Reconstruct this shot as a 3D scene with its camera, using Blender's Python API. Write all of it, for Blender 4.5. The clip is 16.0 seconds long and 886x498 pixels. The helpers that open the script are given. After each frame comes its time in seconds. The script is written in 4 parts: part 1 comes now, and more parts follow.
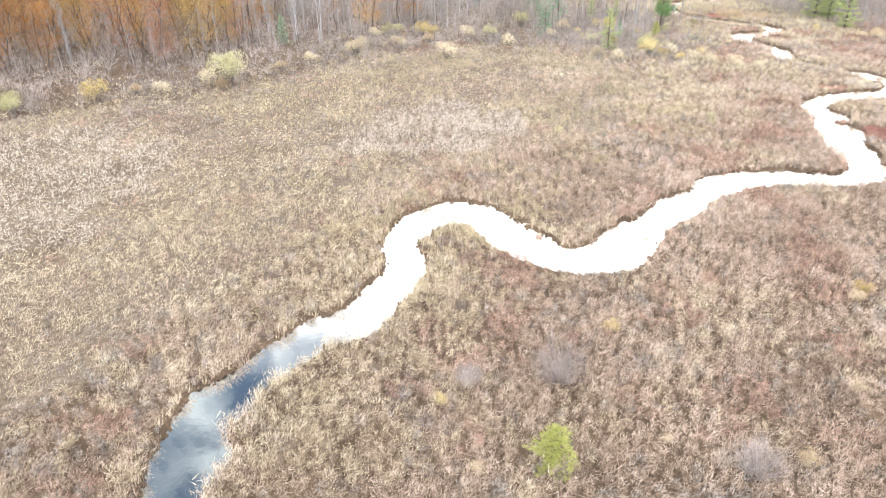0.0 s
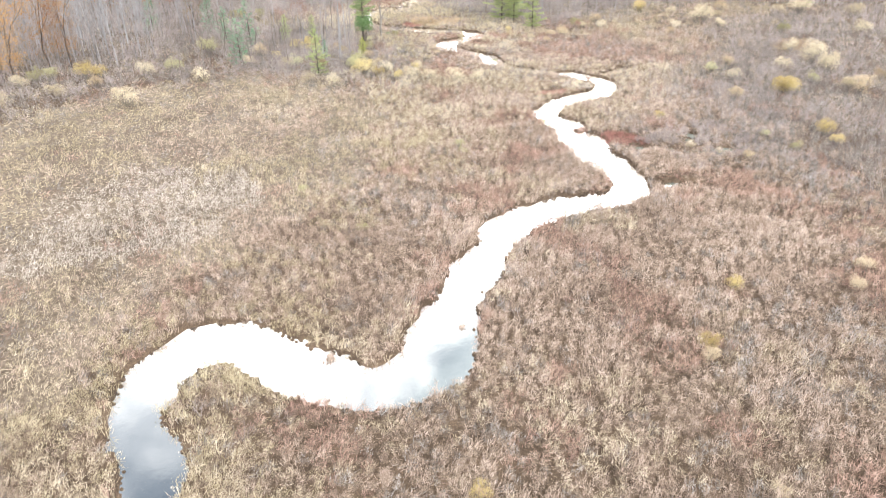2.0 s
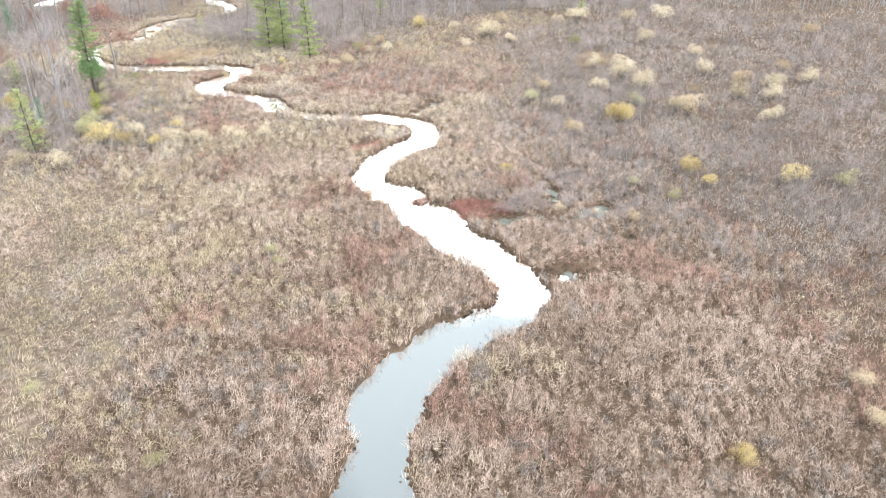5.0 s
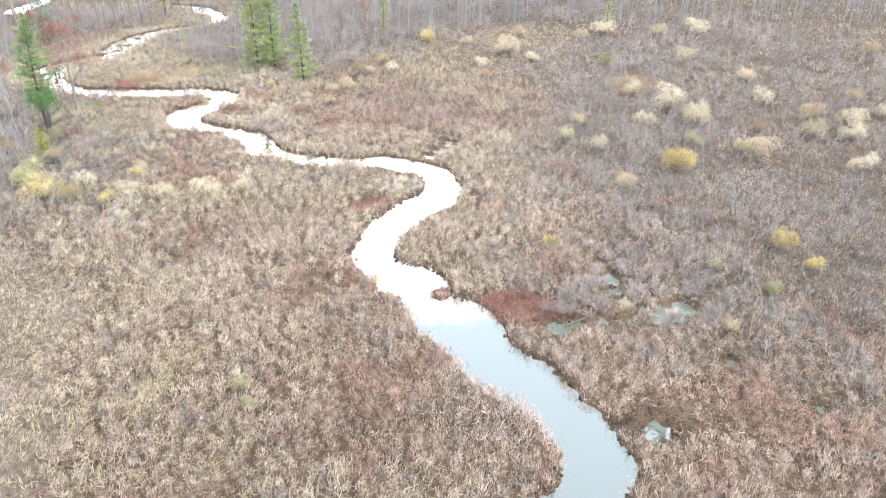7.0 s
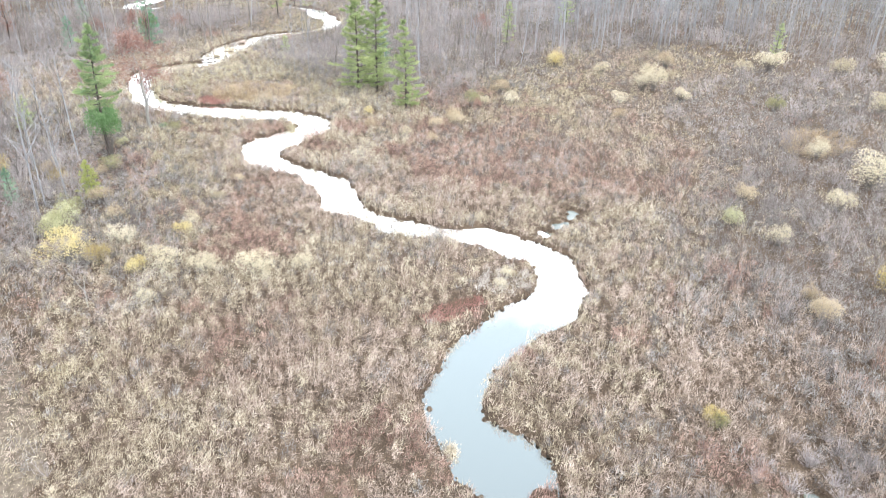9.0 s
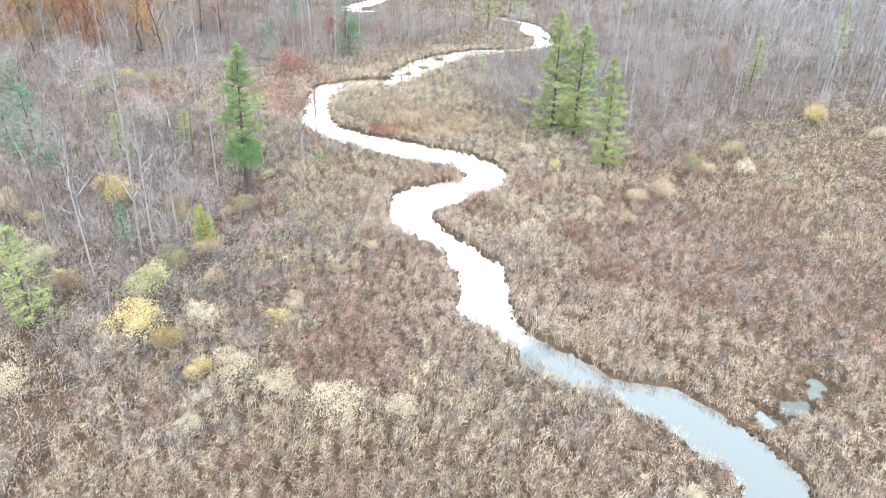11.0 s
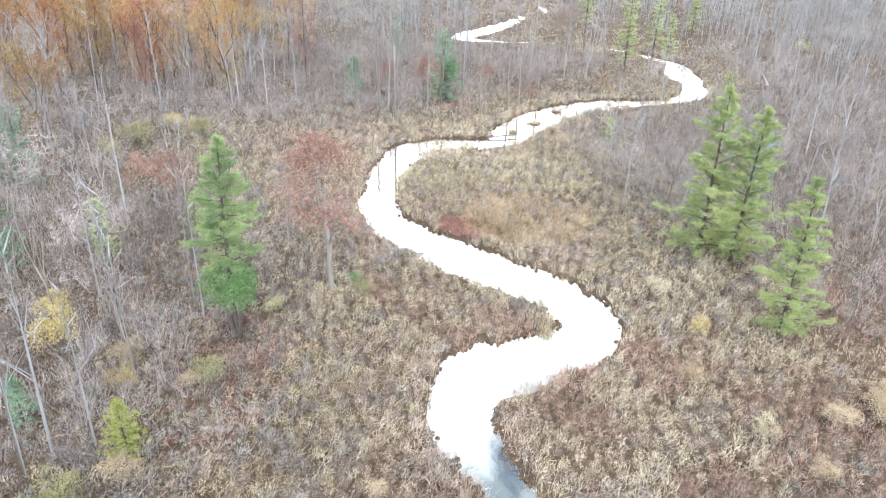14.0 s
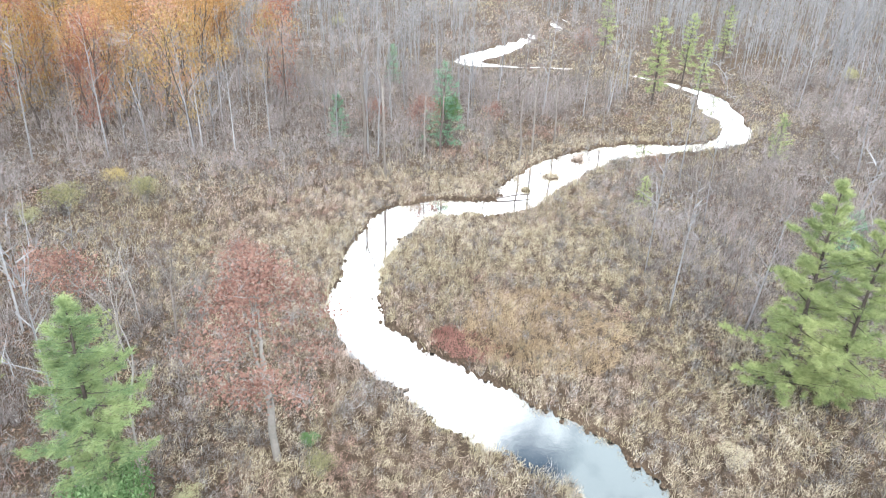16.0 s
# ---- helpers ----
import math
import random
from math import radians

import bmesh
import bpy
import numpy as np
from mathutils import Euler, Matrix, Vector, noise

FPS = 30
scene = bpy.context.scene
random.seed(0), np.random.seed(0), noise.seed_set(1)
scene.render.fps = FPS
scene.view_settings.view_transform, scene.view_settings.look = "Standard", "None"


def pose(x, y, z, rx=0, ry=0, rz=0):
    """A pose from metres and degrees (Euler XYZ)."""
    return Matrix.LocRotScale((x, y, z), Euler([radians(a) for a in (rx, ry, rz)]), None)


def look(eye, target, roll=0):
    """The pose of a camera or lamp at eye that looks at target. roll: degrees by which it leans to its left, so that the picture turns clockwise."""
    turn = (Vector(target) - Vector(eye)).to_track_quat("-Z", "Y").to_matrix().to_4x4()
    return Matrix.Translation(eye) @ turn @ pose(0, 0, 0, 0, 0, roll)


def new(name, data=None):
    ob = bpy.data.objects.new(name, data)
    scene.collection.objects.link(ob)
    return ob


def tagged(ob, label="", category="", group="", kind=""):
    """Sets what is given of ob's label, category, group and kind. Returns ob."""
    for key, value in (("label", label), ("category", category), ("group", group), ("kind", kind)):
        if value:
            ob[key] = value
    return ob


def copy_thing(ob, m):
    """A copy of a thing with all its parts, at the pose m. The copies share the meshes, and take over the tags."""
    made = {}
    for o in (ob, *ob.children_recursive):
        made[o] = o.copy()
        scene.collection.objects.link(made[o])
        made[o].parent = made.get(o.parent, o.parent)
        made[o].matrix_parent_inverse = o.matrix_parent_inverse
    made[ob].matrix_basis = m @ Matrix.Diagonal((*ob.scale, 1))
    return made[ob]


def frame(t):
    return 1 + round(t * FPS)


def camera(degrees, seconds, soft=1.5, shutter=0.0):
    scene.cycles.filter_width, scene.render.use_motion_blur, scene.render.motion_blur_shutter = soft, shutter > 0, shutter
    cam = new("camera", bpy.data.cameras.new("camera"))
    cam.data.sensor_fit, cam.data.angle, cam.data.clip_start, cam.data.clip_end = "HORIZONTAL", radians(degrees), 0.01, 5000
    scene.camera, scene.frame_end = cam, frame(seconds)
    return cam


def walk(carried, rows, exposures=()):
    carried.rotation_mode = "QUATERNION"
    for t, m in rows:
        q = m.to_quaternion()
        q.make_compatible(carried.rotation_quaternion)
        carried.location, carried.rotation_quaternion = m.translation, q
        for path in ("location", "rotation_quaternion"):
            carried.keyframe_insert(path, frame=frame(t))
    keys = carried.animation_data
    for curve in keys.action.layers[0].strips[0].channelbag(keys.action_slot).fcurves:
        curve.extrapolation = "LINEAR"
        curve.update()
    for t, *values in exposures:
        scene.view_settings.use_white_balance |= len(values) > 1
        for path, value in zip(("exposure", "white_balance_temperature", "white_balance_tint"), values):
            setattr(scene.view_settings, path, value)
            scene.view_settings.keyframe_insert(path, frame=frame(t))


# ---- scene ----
cam = camera(65.7, 16.0, soft=1.0)
METRES, EYE, TILT, LEAN, TURN = 127.66, 24.9, 0.35, 0.0, 0.0
ROWS = [
    (0.0, 0.0, 0.0, 0.0, -0.4, -28.34, 0.74),
    (0.5, -0.0045, 0.0313, -0.0004, -8.03, -28.32, 0.73),
    (1.0, -0.0067, 0.0625, -0.0008, -14.92, -28.27, 0.75),
    (1.5, -0.0073, 0.0938, -0.0014, -22.32, -28.25, 0.77),
    (2.0, -0.0058, 0.1244, -0.0017, -26.38, -28.2, 0.67),
    (2.5, -0.0006, 0.1536, -0.0025, -33.44, -28.16, 0.77),
    (3.0, 0.0051, 0.1833, -0.0025, -37.72, -28.13, 0.65),
    (3.5, 0.0145, 0.2105, -0.0031, -40.87, -28.05, 0.6),
    (4.0, 0.026, 0.2367, -0.0034, -44.28, -28.04, 0.55),
    (6.5, 0.1138, 0.3605, -0.0065, -47.4, -27.92, -0.09),
    (7.0, 0.1358, 0.3846, -0.007, -46.72, -27.92, -0.26),
    (7.5, 0.1585, 0.4089, -0.0074, -45.16, -27.94, -0.46),
    (8.0, 0.1818, 0.4335, -0.0078, -43.12, -27.97, -0.67),
    (8.5, 0.2051, 0.4584, -0.0082, -39.94, -28.02, -0.88),
    (9.0, 0.2286, 0.4836, -0.0085, -36.42, -28.09, -1.06),
    (9.5, 0.2508, 0.5097, -0.0086, -31.79, -28.17, -1.27),
    (10.0, 0.2725, 0.5356, -0.0085, -26.54, -28.27, -1.44),
    (12.5, 0.3553, 0.6718, -0.0088, -9.54, -28.25, -1.44),
    (13.0, 0.3661, 0.7002, -0.0086, -7.94, -28.18, -1.4),
    (13.5, 0.3751, 0.7291, -0.0087, -7.25, -28.09, -1.38),
    (14.0, 0.3826, 0.7581, -0.0087, -6.54, -27.97, -1.37),
    (14.5, 0.3886, 0.7874, -0.0085, -6.25, -27.88, -1.39),
    (15.0, 0.3936, 0.8169, -0.0082, -6.05, -27.8, -1.41),
    (15.5, 0.3978, 0.8464, -0.0079, -5.9, -27.67, -1.45),
    (16.0, 0.4019, 0.8756, -0.0071, -5.94, -27.62, -1.4),
]
walk(cam, [(t, pose(0, 0, EYE, TILT, LEAN, TURN) @ pose(METRES * x, METRES * y, METRES * z, 90 + pitch, roll, yaw)) for t, x, y, z, yaw, pitch, roll in ROWS],
     [(0, 2.08, 6500, 10), (4, 1.95, 6400, 9.5), (8, 2.04, 5980, 7), (14, 1.97, 5920, 6), (16, 1.96, 5950, 6)])

# ---- sky, sun and exposure ----

world = bpy.data.worlds.new("sky")
scene.world = world
world.use_nodes = True
wn, wl = world.node_tree.nodes, world.node_tree.links
wn.clear()


def wnode(kind, **sets):
    n = wn.new(kind)
    for key, value in sets.items():
        n.inputs[key].default_value = value
    return n


def wmath(op, a, b, clamp=False):
    n = wn.new("ShaderNodeMath")
    n.operation, n.use_clamp = op, clamp
    for slot, v in ((0, a), (1, b)):
        if isinstance(v, (int, float)):
            n.inputs[slot].default_value = v
        else:
            wl.new(v, n.inputs[slot])
    return n.outputs[0]


sky = wn.new("ShaderNodeTexSky")
sky.sky_type, sky.sun_disc = "NISHITA", False
sky.sun_elevation, sky.sun_rotation = radians(50), radians(180)
sky.air_density, sky.dust_density, sky.ozone_density = 1.0, 2.0, 0.6
blue = wnode("ShaderNodeBackground", Strength=0.055)
wl.new(sky.outputs[0], blue.inputs["Color"])
# broken cloud: bright towards the horizon and about the sun, a grey-blue bank with darker rents high up ahead
coord = wn.new("ShaderNodeTexCoord")
split = wn.new("ShaderNodeSeparateXYZ")
wl.new(coord.outputs["Generated"], split.inputs[0])
shift = wn.new("ShaderNodeMapping")
shift.inputs["Location"].default_value = (0.35, 0.1, 0.0)
wl.new(coord.outputs["Generated"], shift.inputs[0])
tear = wnode("ShaderNodeTexNoise", Scale=7.0, Detail=4.0, Roughness=0.5, Distortion=0.4)
wl.new(shift.outputs[0], tear.inputs["Vector"])
thick = wnode("ShaderNodeTexNoise", Scale=4.0, Detail=4.0, Roughness=0.5)
wl.new(shift.outputs[0], thick.inputs["Vector"])
east = wmath("MULTIPLY", wmath("SUBTRACT", split.outputs["X"], 0.15), 3.0, True)
west = wmath("MULTIPLY", wmath("SUBTRACT", 0.05, split.outputs["X"]), 3.0, True)
edge = wmath("SUBTRACT", wmath("SUBTRACT", 0.585, wmath("MULTIPLY", east, 0.14)), wmath("MULTIPLY", west, 0.12))
torn = wmath("MULTIPLY", wmath("SUBTRACT", 0.42, split.outputs["X"]), 5.0, True)
ahead = wmath("MULTIPLY", wmath("ADD", split.outputs["Y"], 0.05), 5.0, True)
rise = wmath("MULTIPLY", wmath("SUBTRACT", split.outputs["Z"], edge), 8.5)
bank = wmath("MULTIPLY", wmath("ADD", rise, wmath("MULTIPLY", wmath("SUBTRACT", thick.outputs["Fac"], 0.5), 2.5), True), ahead)
rent = wmath("MULTIPLY", wmath("MULTIPLY", bank, torn), wmath("MULTIPLY", wmath("SUBTRACT", tear.outputs["Fac"], 0.43), 7.5, True))


def wmix(fac, a, b):
    n = wn.new("ShaderNodeMix")
    n.data_type = "RGBA"
    wl.new(fac, n.inputs[0])
    for slot, c in ((6, a), (7, b)):
        if isinstance(c, tuple):
            n.inputs[slot].default_value = (*c, 1)
        else:
            wl.new(c, n.inputs[slot])
    return n.outputs[2]


cloud = wnode("ShaderNodeBackground", Strength=1.2)
wl.new(wmix(rent, wmix(bank, (1.0, 0.985, 0.965), (0.24, 0.268, 0.278)), (0.015, 0.032, 0.055)), cloud.inputs["Color"])
both = wn.new("ShaderNodeMixShader")
wl.new(wmath("SUBTRACT", 1.0, wmath("MULTIPLY", rent, 0.3)), both.inputs[0])
wl.new(blue.outputs[0], both.inputs[1])
wl.new(cloud.outputs[0], both.inputs[2])
out = wn.new("ShaderNodeOutputWorld")
wl.new(both.outputs[0], out.inputs[0])

sun = new("sun", bpy.data.lights.new("sun", "SUN"))
sun.data.energy, sun.data.angle, sun.data.color = 1.0, radians(25), (1.0, 0.96, 0.9)
sun.matrix_world = look((0, -64, 76), (0, 0, 0))


# ---- materials ----
def material(name, colours, rough=0.9, island=False, patch=0.05, grain=3.0, patch_amount=0.5, grain_amount=0.35, per_object=False, gloss=0.15, bump=0.0, through_light=0.0):
    """Colours run from dark to light along a mix of broad patches, fine grain and, where asked, a chance value of each leaf or object."""
    m = bpy.data.materials.new(name)
    m.use_nodes = True
    n, l = m.node_tree.nodes, m.node_tree.links
    bsdf = n["Principled BSDF"]
    bsdf.inputs["Roughness"].default_value = rough
    bsdf.inputs["Specular IOR Level"].default_value = gloss
    geo = n.new("ShaderNodeNewGeometry")

    def noise_at(scale, detail):
        t = n.new("ShaderNodeTexNoise")
        t.inputs["Scale"].default_value, t.inputs["Detail"].default_value = scale, detail
        l.new(geo.outputs["Position"], t.inputs["Vector"])
        return t.outputs["Fac"]

    def mul_add(v, a, b):
        k = n.new("ShaderNodeMath")
        k.operation = "MULTIPLY_ADD"
        l.new(v, k.inputs[0])
        k.inputs[1].default_value = a
        if isinstance(b, float):
            k.inputs[2].default_value = b
        else:
            l.new(b, k.inputs[2])
        return k.outputs[0]

    start = 0.5
    terms = [(noise_at(patch, 4.0), 2.2 * patch_amount), (noise_at(grain, 5.0), 2.0 * grain_amount)]
    if island:
        terms.append((geo.outputs["Random Per Island"], 0.42))
    if per_object:
        info = n.new("ShaderNodeObjectInfo")
        terms.append((info.outputs["Random"], 0.55))
    start -= 0.5 * sum(a for _, a in terms)
    v = start
    for value, amount in terms:
        v = mul_add(value, amount, v)
    ramp = n.new("ShaderNodeValToRGB")
    el = ramp.color_ramp.elements
    while len(el) < len(colours):
        el.new(0.5)
    for i, c in enumerate(colours):
        el[i].position, el[i].color = i / (len(colours) - 1), (*c, 1)
    l.new(v, ramp.inputs[0])
    l.new(ramp.outputs[0], bsdf.inputs["Base Color"])
    if bump:
        b = n.new("ShaderNodeBump")
        b.inputs["Strength"].default_value, b.inputs["Distance"].default_value = bump, 0.05
        l.new(noise_at(grain * 2, 6.0), b.inputs["Height"])
        l.new(b.outputs[0], bsdf.inputs["Normal"])
    if through_light:
        tr, mix = n.new("ShaderNodeBsdfTranslucent"), n.new("ShaderNodeMixShader")
        l.new(ramp.outputs[0], tr.inputs["Color"])
        mix.inputs[0].default_value = through_light
        l.new(bsdf.outputs[0], mix.inputs[1])
        l.new(tr.outputs[0], mix.inputs[2])
        l.new(mix.outputs[0], n["Material Output"].inputs[0])
    return m


PEAT = material("wet_peat_and_litter", [(0.0189, 0.0136, 0.00945), (0.0491, 0.0353, 0.0252), (0.106, 0.076, 0.0542), (0.212, 0.153, 0.11)], patch=0.5, grain=14.0, patch_amount=0.35, grain_amount=0.7, bump=1.0)
LEAF = dict(island=True, through_light=0.3)
TAN = material("dry_marsh_grass", [(0.168, 0.135, 0.098), (0.326, 0.276, 0.207), (0.484, 0.421, 0.326), (0.591, 0.53, 0.429)], patch=0.09, grain=2.0, grain_amount=1.25, **LEAF)
RUSSET = material("dry_russet_stalks", [(0.138, 0.0995, 0.0828), (0.281, 0.218, 0.182), (0.424, 0.343, 0.293), (0.542, 0.457, 0.404)], patch=0.12, grain=2.0, grain_amount=1.25, **LEAF)
OLIVE = material("fading_sedge", [(0.155, 0.134, 0.086), (0.292, 0.25, 0.17), (0.421, 0.367, 0.262), (0.528, 0.466, 0.35)], patch=0.08, grain=2.0, grain_amount=1.25, **LEAF)
PALE = material("bleached_reed", [(0.258, 0.228, 0.205), (0.379, 0.343, 0.311), (0.474, 0.433, 0.4), (0.554, 0.512, 0.48)], patch=0.2, grain=2.0, grain_amount=1.0, **LEAF)
WINE = material("dark_wine_stalks", [(0.0977, 0.06, 0.0495), (0.215, 0.139, 0.118), (0.358, 0.245, 0.207), (0.511, 0.386, 0.331)], patch=0.2, grain=2.0, grain_amount=1.2, **LEAF)
REDSEDGE = material("red_sedge", [(0.125, 0.0597, 0.052), (0.223, 0.111, 0.0956), (0.339, 0.184, 0.161), (0.437, 0.264, 0.237)], patch=0.3, grain=2.0, **LEAF)
LITTER = material("grey_brown_undergrowth", [(0.0753, 0.0697, 0.0668), (0.16, 0.149, 0.146), (0.269, 0.255, 0.251), (0.402, 0.387, 0.383)], patch=0.15, grain=2.0, grain_amount=1.2, **LEAF)
GOLD = material("golden_sedge", [(0.16, 0.115, 0.07), (0.29, 0.215, 0.14), (0.44, 0.345, 0.235), (0.56, 0.465, 0.33)], patch=0.25, grain=1.5, **LEAF)
TWIG = material("grey_twigs", [(0.0732, 0.0626, 0.0601), (0.165, 0.144, 0.141), (0.294, 0.262, 0.259), (0.446, 0.402, 0.398)], patch=0.1, grain=0.7, island=True)
BARK = material("grey_bark", [(0.078, 0.065, 0.0585), (0.137, 0.12, 0.111), (0.215, 0.195, 0.182)], patch=0.4, grain=6.0, per_object=True, bump=0.5)
# bark of the far woods, paler and bluer: distance haze put into the colour
HAZEBARK = material("far_wood_haze_tint", [(0.111, 0.106, 0.109), (0.176, 0.173, 0.18), (0.248, 0.25, 0.263), (0.342, 0.344, 0.366)], patch=0.03, grain=0.4, island=True)
PALEBARK = material("pale_grey_bark", [(0.128, 0.118, 0.109), (0.204, 0.191, 0.178), (0.287, 0.275, 0.255)], patch=0.5, grain=6.0, bump=0.5)
DEADWOOD = material("silvered_dead_wood", [(0.144, 0.132, 0.125), (0.221, 0.206, 0.197), (0.298, 0.283, 0.274)], patch=0.6, grain=7.0, bump=0.4)
DARKBARK = material("dark_pine_bark", [(0.036, 0.03, 0.027), (0.072, 0.06, 0.054), (0.12, 0.102, 0.093)], patch=0.5, grain=7.0, bump=0.6)
PINE = material("pine_needles", [(0.105, 0.145, 0.07), (0.205, 0.255, 0.12), (0.345, 0.39, 0.18), (0.5, 0.525, 0.26)], patch=0.35, grain=1.3, patch_amount=0.45, **LEAF)
GREENPINE = material("green_pine_needles", [(0.085, 0.135, 0.075), (0.165, 0.23, 0.115), (0.285, 0.35, 0.165), (0.43, 0.475, 0.235)], patch=0.35, grain=1.3, patch_amount=0.45, **LEAF)
THATCH = material("matted_thatch", [(0.0289, 0.021, 0.0161), (0.0824, 0.0613, 0.0464), (0.175, 0.133, 0.103), (0.324, 0.264, 0.208)], patch=0.5, grain=24.0, patch_amount=0.3, grain_amount=1.4, bump=1.0)
SPRUCE = material("blue_green_needles", [(0.0669, 0.133, 0.0904), (0.122, 0.216, 0.144), (0.203, 0.315, 0.211), (0.302, 0.404, 0.271)], patch=0.35, grain=1.3, **LEAF)
LARCH = material("yellowing_needles", [(0.144, 0.169, 0.0432), (0.238, 0.263, 0.0792), (0.338, 0.346, 0.13), (0.418, 0.41, 0.187)], patch=0.5, grain=2.0, **LEAF)
YELLOW = material("yellow_leaves", [(0.22, 0.165, 0.075), (0.38, 0.3, 0.135), (0.5, 0.415, 0.21), (0.6, 0.515, 0.3)], patch=0.4, grain=2.0, per_object=True, **LEAF)
CREAM = material("pale_leaves", [(0.27, 0.228, 0.157), (0.41, 0.356, 0.254), (0.53, 0.47, 0.356), (0.62, 0.559, 0.464)], patch=0.4, grain=2.0, per_object=True, **LEAF)
PEACH = material("peach_leaves", [(0.188, 0.143, 0.094), (0.33, 0.261, 0.178), (0.455, 0.375, 0.267), (0.545, 0.475, 0.366)], patch=0.4, grain=2.0, per_object=True, **LEAF)
LIME = material("olive_yellow_leaves", [(0.142, 0.136, 0.0679), (0.25, 0.241, 0.132), (0.356, 0.342, 0.205), (0.457, 0.443, 0.288)], patch=0.4, grain=2.0, per_object=True, **LEAF)
MAPLE = material("dull_red_leaves", [(0.09, 0.0495, 0.0405), (0.175, 0.0966, 0.0782), (0.285, 0.171, 0.142), (0.399, 0.275, 0.237)], patch=0.3, grain=1.5, **LEAF)
ORANGE = material("orange_leaves", [(0.113, 0.0514, 0.0186), (0.23, 0.11, 0.0396), (0.359, 0.199, 0.0748), (0.484, 0.316, 0.158)], patch=0.1, grain=0.8, per_object=True, **LEAF)
AMBER = material("amber_leaves", [(0.127, 0.0792, 0.0273), (0.246, 0.161, 0.0559), (0.374, 0.262, 0.104), (0.491, 0.373, 0.191)], patch=0.1, grain=0.8, per_object=True, **LEAF)
RUST = material("rust_leaves", [(0.117, 0.0428, 0.0281), (0.242, 0.1, 0.0667), (0.361, 0.186, 0.123), (0.451, 0.297, 0.219)], patch=0.1, grain=0.8, per_object=True, **LEAF)
IVY = material("glossy_green_leaves", [(0.044, 0.092, 0.032), (0.084, 0.156, 0.056), (0.14, 0.232, 0.096), (0.232, 0.328, 0.168)], patch=0.5, grain=2.0, gloss=0.4, **LEAF)
FALLEN = material("fallen_leaves", [(0.056, 0.0384, 0.0304), (0.128, 0.084, 0.064), (0.232, 0.16, 0.12), (0.36, 0.288, 0.224)], patch=0.2, grain=1.5, **LEAF)
SEDGEMAT = material("matted_sedge", [(0.049, 0.0368, 0.028), (0.0835, 0.0657, 0.0499), (0.127, 0.102, 0.0796), (0.187, 0.153, 0.121)], patch=0.12, grain=2.6, patch_amount=0.45, grain_amount=1.0, bump=1.0)
SCUM = material("pale_duckweed", [(0.0675, 0.075, 0.0562), (0.12, 0.128, 0.0975), (0.203, 0.21, 0.173)], patch=0.5, grain=5.0, bump=0.3)


def water_material():
    m = bpy.data.materials.new("still_dark_water")
    m.use_nodes = True
    n, l = m.node_tree.nodes, m.node_tree.links
    bsdf = n["Principled BSDF"]
    bsdf.inputs["Base Color"].default_value = (0.03, 0.032, 0.03, 1)
    bsdf.inputs["Roughness"].default_value = 0.05
    mirror = n.new("ShaderNodeBsdfGlossy")
    mirror.inputs["Roughness"].default_value = 0.03
    mirror.inputs["Color"].default_value = (1, 1, 1, 1)
    facing = n.new("ShaderNodeLayerWeight")
    facing.inputs["Blend"].default_value = 0.5
    grow = n.new("ShaderNodeMapRange")
    grow.inputs["From Min"].default_value, grow.inputs["From Max"].default_value = 0.15, 0.7
    grow.inputs["To Min"].default_value, grow.inputs["To Max"].default_value = 0.33, 0.95
    l.new(facing.outputs["Facing"], grow.inputs["Value"])
    ripple = n.new("ShaderNodeTexNoise")
    ripple.inputs["Scale"].default_value, ripple.inputs["Detail"].default_value = 1.3, 3.0
    geo = n.new("ShaderNodeNewGeometry")
    l.new(geo.outputs["Position"], ripple.inputs["Vector"])
    b = n.new("ShaderNodeBump")
    b.inputs["Strength"].default_value, b.inputs["Distance"].default_value = 0.12, 0.02
    l.new(ripple.outputs["Fac"], b.inputs["Height"])
    l.new(b.outputs[0], mirror.inputs["Normal"])
    mix = n.new("ShaderNodeMixShader")
    l.new(grow.outputs[0], mix.inputs[0])
    l.new(bsdf.outputs[0], mix.inputs[1])
    l.new(mirror.outputs[0], mix.inputs[2])
    l.new(mix.outputs[0], n["Material Output"].inputs[0])
    return m


WATER = water_material()
MURK = material("murky_seep_water", [(0.0638, 0.0713, 0.0638), (0.112, 0.126, 0.12), (0.176, 0.195, 0.191)], rough=0.22, patch=0.7, grain=5.0, gloss=0.5, bump=0.15)

# ---- the plan: stream, pools, woods ----
rng = np.random.default_rng(7)
LOWER = [(-14.5, -60, 1.8), (-12, -30, 1.8), (-14.5, -5, 1.8), (-13.6, 10, 1.8), (-13, 18, 1.7), (-12.8, 23.2, 1.7), (-12.8, 26.4, 1.8), (-12.4, 28.8, 1.7),
         (-11.3, 31.3, 1.6), (-9, 34.3, 1.7), (-6.2, 37, 1.8), (-4.1, 39.8, 1.7), (-2.9, 43.2, 1.6), (-3.2, 47.5, 1.5), (-2.4, 51, 1.8), (0.9, 53.4, 2.2),
         (4.2, 51.4, 2.1), (6.3, 47.8, 2.1), (8.7, 45, 2.1), (12.5, 45.2, 2), (15.3, 48.6, 1.9), (18.9, 52.4, 1.8), (22.6, 55.8, 1.6), (24.8, 57.8, 1.6),
         (28.6, 59.8, 2.1), (32.9, 60.1, 1.7)]
